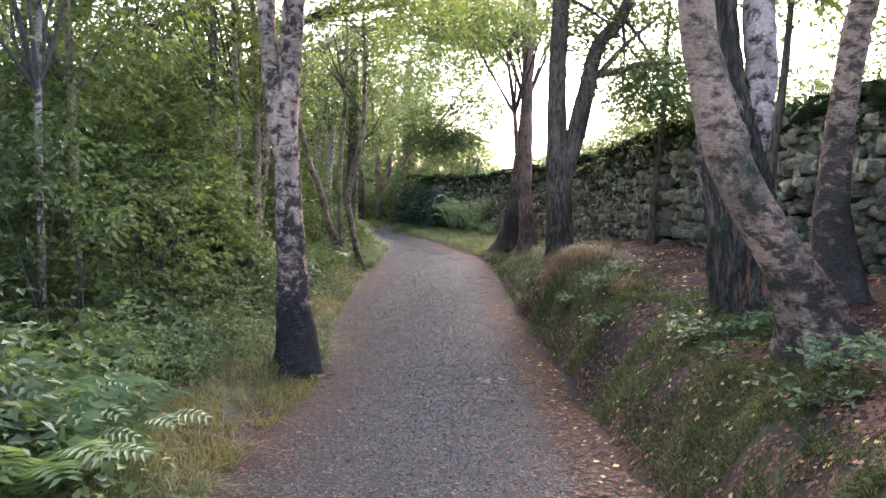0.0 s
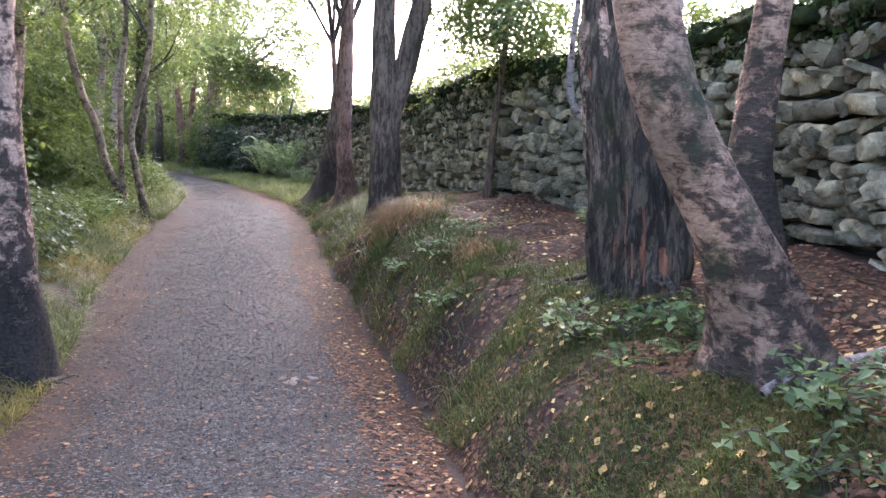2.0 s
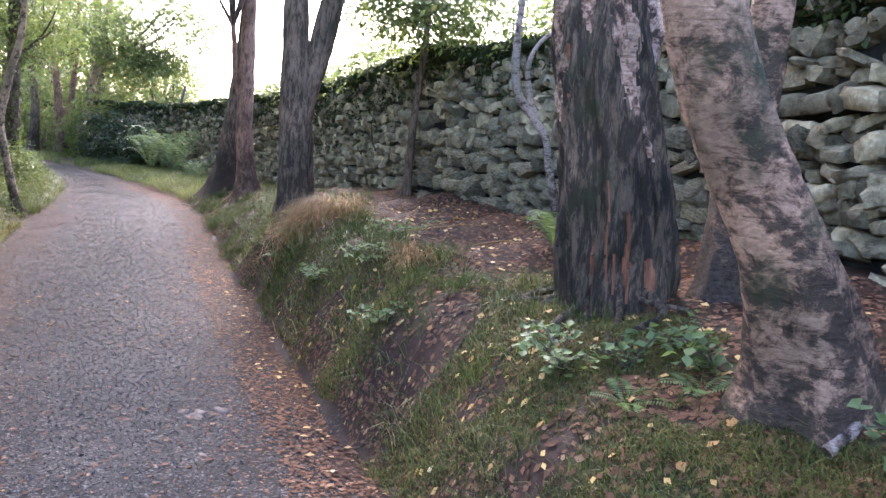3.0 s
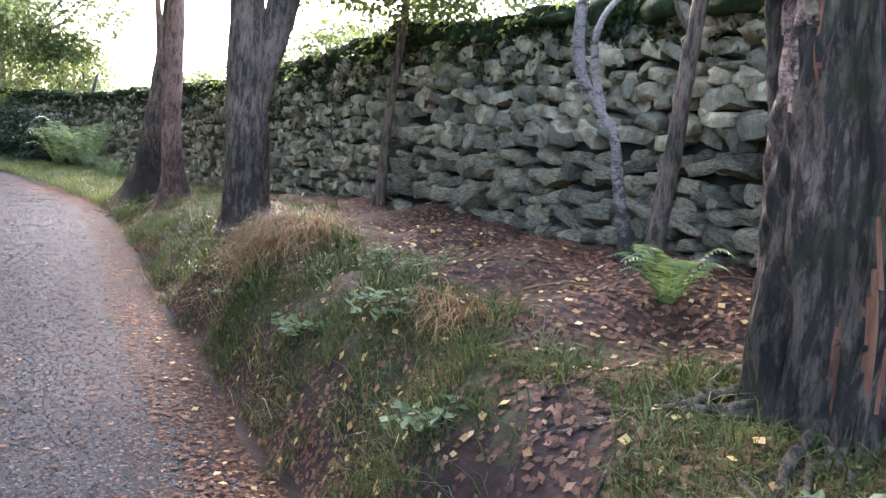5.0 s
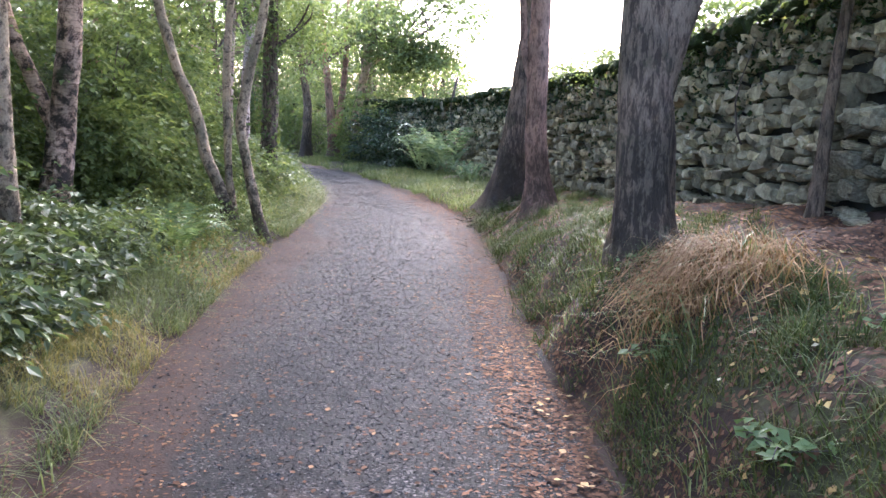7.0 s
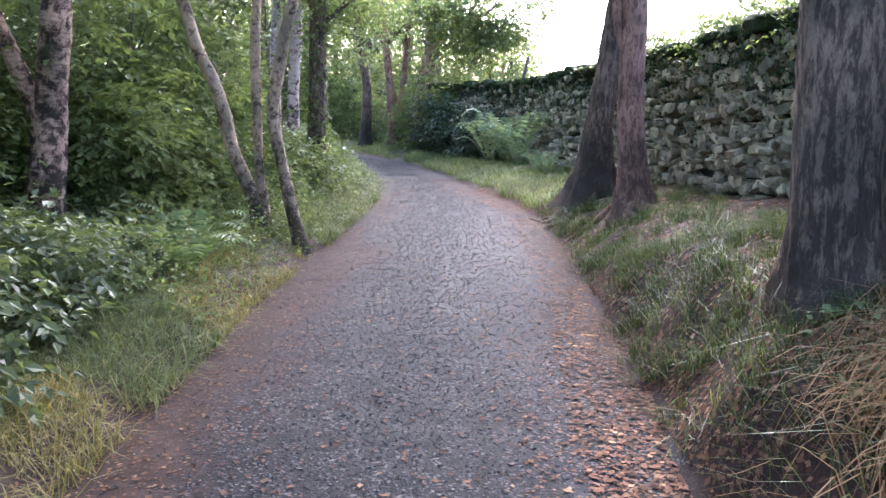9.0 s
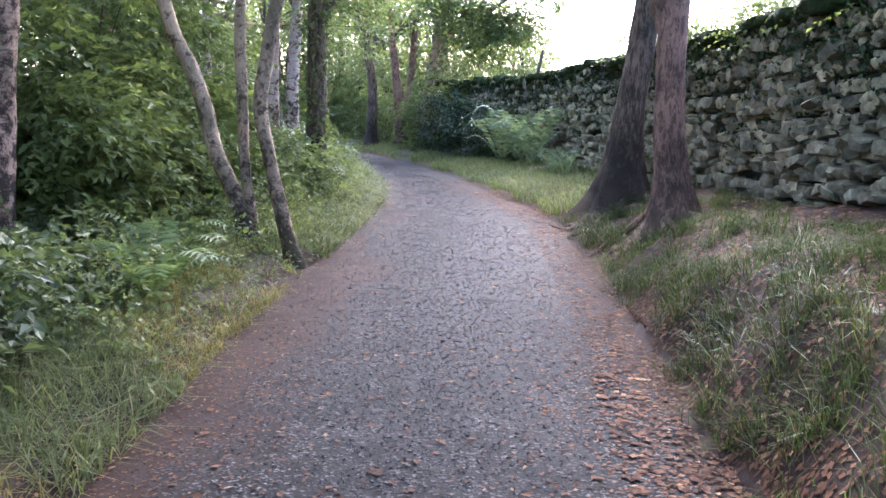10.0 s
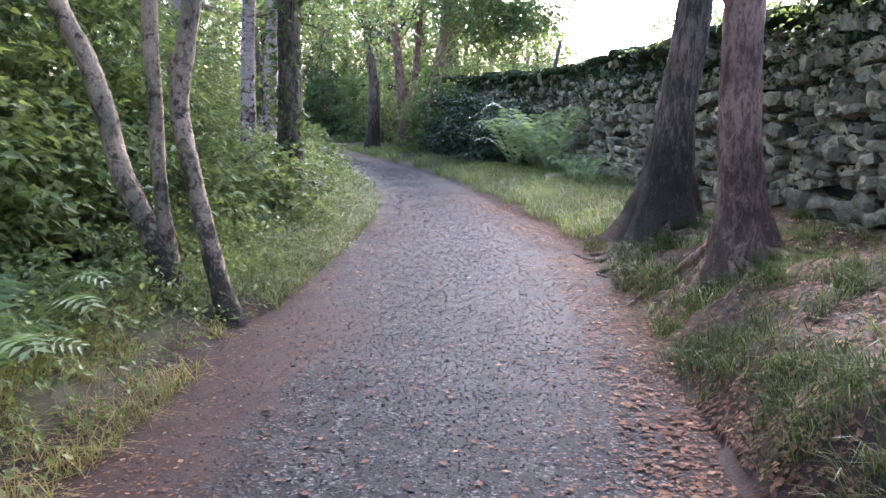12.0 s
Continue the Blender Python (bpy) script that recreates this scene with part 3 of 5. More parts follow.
def tree(name, stems, mat, label, category="tree", blobs=(), size=0.07, leaf=LEAF_M, n_clump=60, per=40, spread=(0.25, 0.25, 0.16),
         flare=0.9, foot=0.25, reach=0.6, seed=0, limb_r=0.03, n_limb=14, group="", seg=18, rough=0.08, droop=0.35):
    """A tree: stems as rows of (x, y, z, radius), and a crown in loose blobs of (centre, radii)."""
    r = np.random.default_rng(seed + 100)
    x, y, z, _ = stems[0][0]
    gz = float(ground_z(x, y))
    t = thing(name, x, y, gz, label, category, group)
    for i, P in enumerate(stems):
        P = [tuple(p) for p in P]
        if i == 0:
            P = [(P[0][0], P[0][1], gz - 0.12, P[0][3] * 1.05)] + [p for p in P if p[2] > gz + 0.05]
        stem("trunk" if i == 0 else "stem", P, mat, t, 56, seg, rough, flare if i == 0 else 0, seed * 7 + i, foot if P[0][2] < gz + 0.3 else 0, reach)
    if blobs:
        C = np.concatenate([in_ellipsoid(n_clump, c, rad, r, 0.35) for c, rad in blobs])
        roots = [p for P in stems for p in P[-2:]]
        limbs_to(t, roots, C[r.choice(len(C), min(n_limb, len(C)), False)], limb_r, TWIG, r)
        crown("crown", C, spread, per, size, leaf, t, r, droop)
    return t


def build_path_trees():
    # the birch at the left edge of the track
    tree("birch_tree", [[(-1.32, 7.6, -0.1, 0.18), (-1.34, 7.6, 0.35, 0.155), (-1.36, 7.6, 0.8, 0.132), (-1.39, 7.6, 1.6, 0.115), (-1.39, 7.6, 2.1, 0.11), (-1.35, 7.6, 2.6, 0.1), (-1.31, 7.6, 3.2, 0.095), (-1.3, 7.7, 5.0, 0.09), (-1.2, 7.8, 8.0, 0.04)],
                        [(-1.42, 7.6, 1.75, 0.09), (-1.49, 7.6, 2.15, 0.09), (-1.53, 7.6, 2.6, 0.075), (-1.58, 7.6, 3.2, 0.07), (-1.9, 7.7, 6.0, 0.03)]],
         BIRCH, "mature birch with flaking pinkish bark and black rough foot", blobs=[((-1.8, 7.9, 7.0), (1.8, 1.8, 1.6))], n_clump=90, seed=1, foot=0.4, reach=0.5, flare=0.5)
    # silver stems growing from one stool
    tree("silver_tree", [[(-1.95, 16.2, -0.1, 0.13), (-1.99, 16.2, 0.12, 0.075), (-2.2, 16.2, 0.66, 0.065), (-2.27, 16.2, 1.0, 0.065), (-2.37, 16.2, 1.34, 0.06), (-2.52, 16.2, 1.7, 0.055), (-2.75, 16.2, 2.8, 0.05), (-2.9, 16.3, 5.0, 0.02)],
                         [(-1.9, 16.2, -0.45, 0.08), (-1.93, 16.2, 0.17, 0.052), (-1.96, 16.2, 0.5, 0.045), (-1.96, 16.2, 1.0, 0.045), (-1.95, 16.2, 1.7, 0.045), (-1.85, 16.2, 3.0, 0.035), (-1.8, 16.2, 5.0, 0.02)],
                         [(-1.54, 16.2, -0.48, 0.12), (-1.58, 16.2, -0.26, 0.09), (-1.62, 16.2, -0.08, 0.07), (-1.68, 16.2, 0.22, 0.06), (-1.76, 16.2, 0.66, 0.058), (-1.81, 16.2, 1.0, 0.058), (-1.77, 16.2, 1.3, 0.058), (-1.69, 16.2, 1.68, 0.055), (-1.5, 16.2, 2.6, 0.045), (-1.5, 16.2, 5.0, 0.02)]],
         SILVER, "cluster of curving silver-grey stems from one mossy stool", blobs=[((-2.3, 16.4, 4.6), (1.5, 1.5, 1.2))], n_clump=80, seed=2, foot=0.5, reach=0.3, flare=0.5, limb_r=0.015)
    tree("ivy_tree", [[(-2.25, 20.4, -0.1, 0.16), (-2.2, 20.4, 0.9, 0.13), (-2.16, 20.4, 2.1, 0.12), (-2.1, 20.4, 5.0, 0.08)]], DARK, "dark straight trunk hung with ivy leaves",
         blobs=[((-2.0, 20.4, 4.2), (1.6, 1.6, 1.2)), ((-1.8, 20.8, 2.6), (0.8, 0.8, 0.5))], n_clump=70, leaf=LEAF_L, seed=3)
    r = np.random.default_rng(33)
    k = r.random(900)
    a = r.random(900) * 2 * np.pi
    q = 0.13 + 0.09 * r.random(900)
    V, F = leaves(np.stack([-2.25 + 0.08 * k + q * np.cos(a), 20.4 + q * np.sin(a), -0.1 + 3.6 * k], 1), 0.08, r, 0.6, 0.85)
    tagged(part("ivy", V, F, LEAF_M, bpy.data.objects["ivy_tree"], "ivy leaves round the trunk"), kind="stuff")
    for x, s, d in ((-3.49, 4, 0.13), (-3.17, 5, 0.17)):
        tree("birch_tree", [[(x, 23, -0.2, 0.15), (x + 0.06, 23, 1.2, 0.1), (x + d, 23, 2.4, 0.09), (x + 0.4, 23, 5, 0.05)]], BIRCH_WHITE, "slim birch with peeling pink-white bark",
             blobs=[((x, 23.2, 4.8), (1.4, 1.4, 1.4))], seed=s, n_clump=50, group="pale birches beyond the bend", foot=0.15)
    tree("birch_tree", [[(-3.45, 14.8, -0.4, 0.18), (-3.3, 14.8, 0.6, 0.14), (-3.18, 14.8, 1.4, 0.12), (-3.09, 14.8, 2.2, 0.11), (-2.9, 14.8, 5.0, 0.06)],
                        [(-3.27, 14.8, 0.95, 0.08), (-3.5, 14.8, 1.5, 0.07), (-3.75, 14.8, 2.3, 0.06), (-4.1, 14.8, 4.5, 0.03)]],
         BIRCH, "forked birch with dark and pale flaking bark in the undergrowth", seed=6, foot=0.2, blobs=[((-3.4, 14.8, 5.4), (1.6, 1.6, 1.3))])
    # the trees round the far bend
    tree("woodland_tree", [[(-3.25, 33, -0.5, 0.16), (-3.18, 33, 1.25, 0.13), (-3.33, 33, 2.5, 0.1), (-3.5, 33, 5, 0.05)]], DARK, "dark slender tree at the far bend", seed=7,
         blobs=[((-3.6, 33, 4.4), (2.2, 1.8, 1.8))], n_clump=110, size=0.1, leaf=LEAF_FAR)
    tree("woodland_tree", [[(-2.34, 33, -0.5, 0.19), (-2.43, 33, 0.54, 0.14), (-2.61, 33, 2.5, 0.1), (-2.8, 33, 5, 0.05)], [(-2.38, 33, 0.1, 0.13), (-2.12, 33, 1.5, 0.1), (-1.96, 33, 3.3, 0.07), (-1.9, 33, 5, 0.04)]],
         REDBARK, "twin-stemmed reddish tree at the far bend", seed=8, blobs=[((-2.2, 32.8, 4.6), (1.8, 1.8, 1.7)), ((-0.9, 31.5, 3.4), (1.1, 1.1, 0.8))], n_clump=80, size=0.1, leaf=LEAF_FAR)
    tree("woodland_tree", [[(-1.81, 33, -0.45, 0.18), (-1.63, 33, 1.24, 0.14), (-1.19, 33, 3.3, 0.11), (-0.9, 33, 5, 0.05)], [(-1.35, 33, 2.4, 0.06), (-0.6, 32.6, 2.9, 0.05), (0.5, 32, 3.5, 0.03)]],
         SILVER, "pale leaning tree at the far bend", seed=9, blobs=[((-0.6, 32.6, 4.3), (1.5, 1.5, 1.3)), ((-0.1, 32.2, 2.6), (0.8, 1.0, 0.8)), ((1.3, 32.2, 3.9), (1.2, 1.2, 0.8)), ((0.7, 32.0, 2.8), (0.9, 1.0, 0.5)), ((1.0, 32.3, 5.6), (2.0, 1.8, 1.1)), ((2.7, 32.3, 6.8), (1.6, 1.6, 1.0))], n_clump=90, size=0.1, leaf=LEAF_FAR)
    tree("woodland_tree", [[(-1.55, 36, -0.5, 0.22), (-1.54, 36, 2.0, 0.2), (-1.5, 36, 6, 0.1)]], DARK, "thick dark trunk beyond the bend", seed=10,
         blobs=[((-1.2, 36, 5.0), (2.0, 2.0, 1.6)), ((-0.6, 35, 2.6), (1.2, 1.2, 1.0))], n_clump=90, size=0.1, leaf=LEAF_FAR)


def old_trunk():
    """The thick old trunk: dark ridged bark, with patches where it has torn off to pale skin or orange wood."""
    gz = float(ground_z(2.33, 6.4))
    t = thing("old_birch", 2.33, 6.4, gz, "thick old trunk with torn bark showing orange wood", "tree")
    P = [(2.34, 6.4, gz - 0.15, 0.265), (2.31, 6.4, 0.95, 0.25), (2.24, 6.4, 1.35, 0.24), (2.16, 6.4, 1.7, 0.225), (2.1, 6.4, 2.05, 0.195), (2.03, 6.4, 2.55, 0.14), (1.87, 6.45, 5.0, 0.08)]
    n, seg = 330, 150
    V, F, s = tube(P, n, seg, 0.1, 0.16, 84)
    k = np.arange(n * seg)
    a, z = (k % seg) * 2 * np.pi / seg, V[:n * seg, 2]
    C = spline(P, n)[:, :2][k // seg]
    d = V[:n * seg, :2] - C
    # long ridges, and shallow hollows where the bark is gone
    ridge = 0.02 * vnoise(a * 3.2, z * 0.45, 0.35) + 0.011 * vnoise(a * 9, z * 1.4, 0.4) + 0.006 * vnoise(a * 20, z * 4, 0.4)
    def streak(mid, half, z0, z1, drift=0.0):
        w = half * (1 + 0.6 * vnoise(z * 0 + mid * 7, z, 0.13)) * np.sin(np.pi * np.clip((z - z0) / (z1 - z0), 0, 1)) ** 0.5
        return np.abs(a - mid - drift * (z - z0) + 0.06 * vnoise(z * 0 + mid, z, 0.13)) < w * (1 + 0.5 * vnoise(a * 30 + mid, z * 3, 0.12))
    wood = streak(3.98, 0.035, 0.66, 1.22) | streak(4.33, 0.05, 0.6, 1.06, 0.1) | streak(4.12, 0.03, 0.6, 0.9) | streak(3.62, 0.04, 0.62, 0.92) | streak(3.45, 0.03, 1.5, 2.0) | streak(4.75, 0.05, 0.6, 0.85)
    pale = streak(3.08, 0.22, 1.42, 2.2) | streak(4.7, 0.28, 1.5, 2.3) | streak(4.9, 0.13, 1.3, 1.56) | streak(3.9, 0.16, 1.85, 2.3)
    R = ridge + np.where(wood, -0.014, 0) + np.where(pale, 0.006, 0)
    u = d / (np.linalg.norm(d, axis=1)[:, None] + 1e-9)
    V[:n * seg, :2] += u * R[:, None]
    T = tidy(F)
    ob = part("trunk", V, T, TORN, t, "", True, {"rise": np.zeros(len(V))})
    ob.data.materials.append(ORANGE)
    ob.data.materials.append(BIRCH)
    flags = np.concatenate([np.where(wood, 1, np.where(pale, 2, 0)), [0]])
    ob.data.polygons.foreach_set("material_index", flags[T[:, 0]].astype(np.int32))
    stem("stem", [(2.22, 6.45, 1.2, 0.1), (2.27, 6.43, 1.6, 0.13), (2.32, 6.4, 2.0, 0.125), (2.34, 6.37, 2.4, 0.115), (2.3, 6.35, 2.8, 0.11), (2.27, 6.35, 5, 0.06)], BIRCH_WHITE, t, 60, 18, 0.1, 0, 51, 0, 0.6, "pale flaking upper stem")


def build_bank_trees():
    # the leaning birch and its neighbours on the bank
    tree("leaning_birch", [[(2.2, 4.9, 0.5, 0.19), (2.14, 4.88, 0.72, 0.16), (2.0, 4.85, 1.02, 0.135), (1.84, 4.85, 1.28, 0.125), (1.68, 4.85, 1.54, 0.12), (1.57, 4.85, 1.8, 0.115), (1.48, 4.85, 2.15, 0.11), (1.4, 4.85, 2.6, 0.1), (1.3, 5.0, 4.5, 0.08), (1.3, 5.2, 7.0, 0.04)]],
         BIRCH_TAN, "leaning curved birch with banded tan-grey bark on the bank", blobs=[((1.5, 5.4, 6.6), (1.8, 1.8, 1.4))], seed=11, foot=0.12, reach=0.5, flare=0.9)
    old_trunk()
    tree("birch_tree", [[(2.84, 6.1, 0.75, 0.18), (2.79, 6.1, 1.4, 0.115), (2.83, 6.1, 2.0, 0.1), (2.9, 6.1, 2.6, 0.095), (3.0, 6.1, 3.2, 0.09), (3.2, 6.2, 6.0, 0.05)]], BIRCH_TAN, "birch with tan mossy bark close to the wall",
         blobs=[((3.4, 6.3, 4.2), (1.4, 1.6, 1.0)), ((3.6, 8.0, 3.6), (0.8, 1.2, 0.5))], n_clump=60, per=60, seed=13, foot=0.25, reach=0.9)
    t = tree("forked_tree", [[(1.63, 11.7, 0.1, 0.19), (1.61, 11.7, 0.6, 0.18), (1.59, 11.7, 1.2, 0.17), (1.57, 11.7, 1.6, 0.16), (1.55, 11.7, 2.1, 0.135), (1.54, 11.7, 3.0, 0.12), (1.57, 11.7, 4.0, 0.11), (1.5, 11.7, 7.0, 0.05)],
                             [(1.62, 11.7, 1.35, 0.12), (1.7, 11.7, 1.7, 0.13), (1.81, 11.7, 2.1, 0.125), (1.95, 11.7, 2.75, 0.115), (2.09, 11.7, 3.3, 0.1), (2.4, 11.7, 3.7, 0.08), (3.0, 11.8, 5.0, 0.04)]],
             DARK, "dark forked tree with a rough ridged trunk", seed=14, flare=0.45, foot=0.1,
             blobs=[((2.7, 12.2, 3.5), (1.0, 1.3, 0.6)), ((2.9, 12.0, 2.75), (0.7, 1.6, 0.35)), ((1.0, 12, 6.2), (1.8, 1.8, 1.2)), ((2.3, 12.0, 4.2), (1.3, 1.2, 0.5))], n_clump=80, per=64, size=0.07)
    stem("branch", [(2.05, 11.7, 2.9, 0.06), (2.35, 11.7, 2.95, 0.05), (2.64, 11.7, 3.04, 0.045), (3.32, 11.7, 3.08, 0.02)], DARK, t, 24, 8, 0.12, 0, 61)
    stem("branch", [(2.0, 11.7, 2.8, 0.04), (2.5, 11.75, 3.35, 0.03), (3.0, 11.8, 3.75, 0.012)], DARK, t, 24, 8, 0.12, 0, 62)
    tree("red_barked_tree", [[(1.68, 16.7, 0.0, 0.17), (1.66, 16.7, 0.35, 0.145), (1.62, 16.7, 0.8, 0.13), (1.6, 16.7, 1.4, 0.125), (1.61, 16.7, 2.0, 0.12), (1.62, 16.7, 2.8, 0.11), (1.6, 16.7, 6, 0.06)],
                             [(1.56, 16.7, 1.55, 0.05), (1.45, 16.7, 1.9, 0.045), (1.38, 16.7, 2.7, 0.04), (1.2, 16.7, 4, 0.02)]],
         REDBARK, "slender red-brown trunk with roots spread over the track's edge", seed=15, flare=1.1, foot=0.12, blobs=[((1.4, 16.9, 5.6), (1.6, 1.6, 1.2)), ((1.3, 15.8, 4.3), (1.1, 1.2, 0.5))], n_clump=70)
    tree("dark_tree", [[(1.46, 18.3, -0.1, 0.24), (1.48, 18.3, 0.3, 0.19), (1.52, 18.3, 0.9, 0.15), (1.64, 18.3, 1.8, 0.135), (1.75, 18.3, 3.0, 0.11), (1.9, 18.3, 6, 0.06)]],
         DARK, "dark leaning trunk with spreading surface roots", seed=16, flare=1.1, blobs=[((1.9, 18.6, 5.8), (1.6, 1.6, 1.1))], n_clump=40)
    t = thing("sapling", 3.08, 8.5, float(ground_z(3.08, 8.5)), "thin crooked silver sapling forked against the wall", "sapling")
    g = float(ground_z(3.08, 8.5)) - 0.05
    stem("trunk", [(3.08, 8.5, g, 0.05), (3.02, 8.5, 0.9, 0.036), (2.96, 8.5, 1.09, 0.03), (2.9, 8.5, 1.36, 0.029), (2.76, 8.5, 1.53, 0.029), (2.64, 8.5, 1.7, 0.032), (2.61, 8.5, 2.0, 0.028), (2.65, 8.5, 2.6, 0.02)], PALE_BARK, t, 40, 12, 0.15, 0.6, 70, 0.3, 0.3)
    stem("stem", [(2.8, 8.5, 1.5, 0.024), (2.73, 8.5, 1.72, 0.02), (2.72, 8.5, 1.9, 0.018), (2.85, 8.5, 2.1, 0.015), (3.2, 8.4, 2.3, 0.008)], PALE_BARK, t, 24, 10, 0.12, 0, 71)
    for x, y, rows, lab, s in ((3.03, 12.4, [(3.03, 12.4, 0.5, 0.06), (3.08, 12.4, 1.45, 0.042), (3.16, 12.4, 2.3, 0.04), (3.18, 12.4, 2.9, 0.036), (3.25, 12.5, 4.2, 0.02)], "thin straight trunk leaning on the wall", 72),
                               (3.12, 8.36, [(3.1, 8.36, 0.6, 0.055), (3.19, 8.36, 1.3, 0.048), (3.23, 8.36, 1.9, 0.044), (3.3, 8.36, 2.6, 0.04), (3.4, 8.4, 4.2, 0.02)], "thin dark trunk rising close along the wall", 73)):
        t = thing("thin_tree", x, y, float(ground_z(x, y)), lab, "sapling")
        stem("trunk", rows, DARK, t, 36, 10, 0.1, 0.4, s, 0, 0.3)
        a, b = rows[2], rows[3]
        stem("branch", [(a[0], a[1], a[2], 0.012), (a[0] - 0.12, a[1] + 0.1, a[2] + 0.3, 0.009), (a[0] - 0.3, a[1] + 0.3, b[2] + 0.2, 0.004)], DARK, t, 14, 6, 0.1, 0, s + 5)
    # growth that shows over the wall from its far side
    for i, (x, y, z, rx, ry, rz, nc) in enumerate([(4.6, 9.2, 2.75, 0.9, 1.6, 0.6, 60), (4.2, 12.6, 2.6, 0.8, 1.6, 0.6, 80), (3.5, 15.5, 2.2, 0.6, 1.5, 0.45, 60), (4.6, 6.6, 3.0, 0.9, 1.4, 0.8, 70), (3.2, 18.6, 2.0, 0.5, 1.4, 0.3, 40)]):
        bush("wall_bush", x, y, [((x, y, z), (rx, ry, rz))], nc, 46, 0.065, LEAF_M, "loose leafy shrub showing over the wall's coping", 300 + i, stems=9)


def bush(name, x, y, blobs, n_clump, per, size, leaf, label, seed, stems=8, group="", droop=0.3, wide=0.62, spread=(0.16, 0.16, 0.1), hollow=0.45):
    """A shrub: thin stems from the ground and leaves in clumps over loose blobs."""
    r = np.random.default_rng(seed)
    gz = float(ground_z(x, y))
    t = thing(name, x, y, gz, label, "shrub", group)
    C = np.concatenate([in_ellipsoid(n_clump, c, rad, r, hollow) for c, rad in blobs])
    C[:, 2] = np.maximum(C[:, 2], ground_z(C[:, 0], C[:, 1]) + 0.08)
    roots = [(x + r.normal(0, 0.12), y + r.normal(0, 0.12), gz - 0.05) for _ in range(5)]
    limbs_to(t, roots, C[r.choice(len(C), min(stems, len(C)), False)], 0.014, TWIG, r, "branch", 8, 0.1)
    crown("foliage", C, spread, per, size, leaf, t, r, droop, wide)
    return t


def build_wood():
    """The wood to the left of the track."""
    r = np.random.default_rng(21)
    k = 0
    # low growth behind the verge
    y = 2.6
    while y < 30:
        x = float(path_l(y)) - (r.uniform(1.3, 1.7) if y < 9.5 else r.uniform(1.05, 1.3))
        if 14.9 < y < 17.6:
            x -= 0.9
        h = r.uniform(0.7, 1.2) if y < 9.5 else (r.uniform(0.55, 0.9) if y < 17 else r.uniform(0.6, 0.95))
        g = float(ground_z(x, y))
        # darker leaves between y 9 and 16 stand in for the hedge's shade
        bush("undergrowth_shrub", x, y, [((x, y, g + h * 0.45), (0.75, 0.75, h * 0.55))], 100, 36, 0.085, LEAF_D if 9 < y < 16 else (LEAF_M, LEAF_D, LEAF_M)[k % 3], ("leafy green shrub behind the grass verge", "dense glossy-leaved shrub in shade", "leafy green shrub behind the grass verge")[k % 3], 400 + k, group="undergrowth shrubs")
        y += r.uniform(0.9, 1.3)
        k += 1
    # loose young growth that fills the wood's edge at eye height
    for x, y, z in ((-3.4, 7.0, 1.3), (-3.0, 8.2, 1.0), (-3.9, 8.4, 1.9), (-3.1, 9.3, 1.7), (-4.3, 9.6, 1.2), (-3.4, 10.2, 2.4), (-4.6, 11.0, 2.0), (-2.9, 10.4, 0.9)):
        bush("young_growth", x, y, [((x, y, z), (0.85, 0.8, 0.75))], 90, 32, 0.07, (LEAF_L, LEAF_M)[k % 2], "loose young growth with pale green leaves", 470 + k, stems=12, group="young growth at the wood's edge", spread=(0.22, 0.22, 0.1))
        k += 1
    # a dense hedge of arching leafy shoots behind it
    y = 11.0
    while y < 19.5:
        x = float(path_l(y)) - r.uniform(1.7, 2.1) - (0.9 if 11.2 < y < 15.4 else 0)
        g = float(ground_z(x, y))
        h = r.uniform(3.0, 3.8)
        bush("hedge_shrub", x, y, [((x, y, g + h * 0.52), (0.85, 0.9, h * 0.46)), ((x + 0.35, y, g + 1.0), (0.55, 0.7, 0.7))], 130, 40, 0.085, (LEAF_L, LEAF_M)[k % 2], "tall dense shrub with layered leafy shoots", 450 + k, stems=16, group="hedge shrubs behind the verge", spread=(0.2, 0.2, 0.1))
        y += r.uniform(0.85, 1.2)
        k += 1
    # taller thicket
    y = 3.0
    while y < 32:
        x = float(path_l(y)) - r.uniform(2.6, 3.4) - (1.4 if 17 < y < 26 else 0)
        h = r.uniform(2.4, 4.2)
        g = float(ground_z(x, y))
        bush("thicket_shrub", x, y, [((x, y, g + h * 0.5), (1.1, 1.1, h * 0.5))], 190, 36, 0.085, (LEAF_M, LEAF_L, LEAF_D)[k % 3], "tall loose thicket of mixed green leaves", 500 + k, stems=12, group="thicket shrubs", spread=(0.22, 0.22, 0.12))
        y += r.uniform(1.2, 1.8)
        k += 1
    # small trees deeper in the wood
    spots = [(-3.37, 7.0, 0.04), (-3.45, 8.0, 0.055), (-3.0, 11.0, 0.055), (-2.85, 12.0, 0.06), (-2.72, 12.6, 0.085), (-4.2, 8.4, 0.05), (-3.75, 10.4, 0.04), (-5.6, 12.5, 0.08), (-6.5, 8.0, 0.1), (-5.0, 17.0, 0.09), (-4.3, 19.0, 0.08), (-6.0, 21.0, 0.12), (-5.2, 25.0, 0.1), (-7.5, 15.0, 0.12), (-4.6, 28.5, 0.1), (-6.5, 30.5, 0.12), (-8, 11, 0.1), (-7, 26, 0.12), (-8.5, 20, 0.14)]
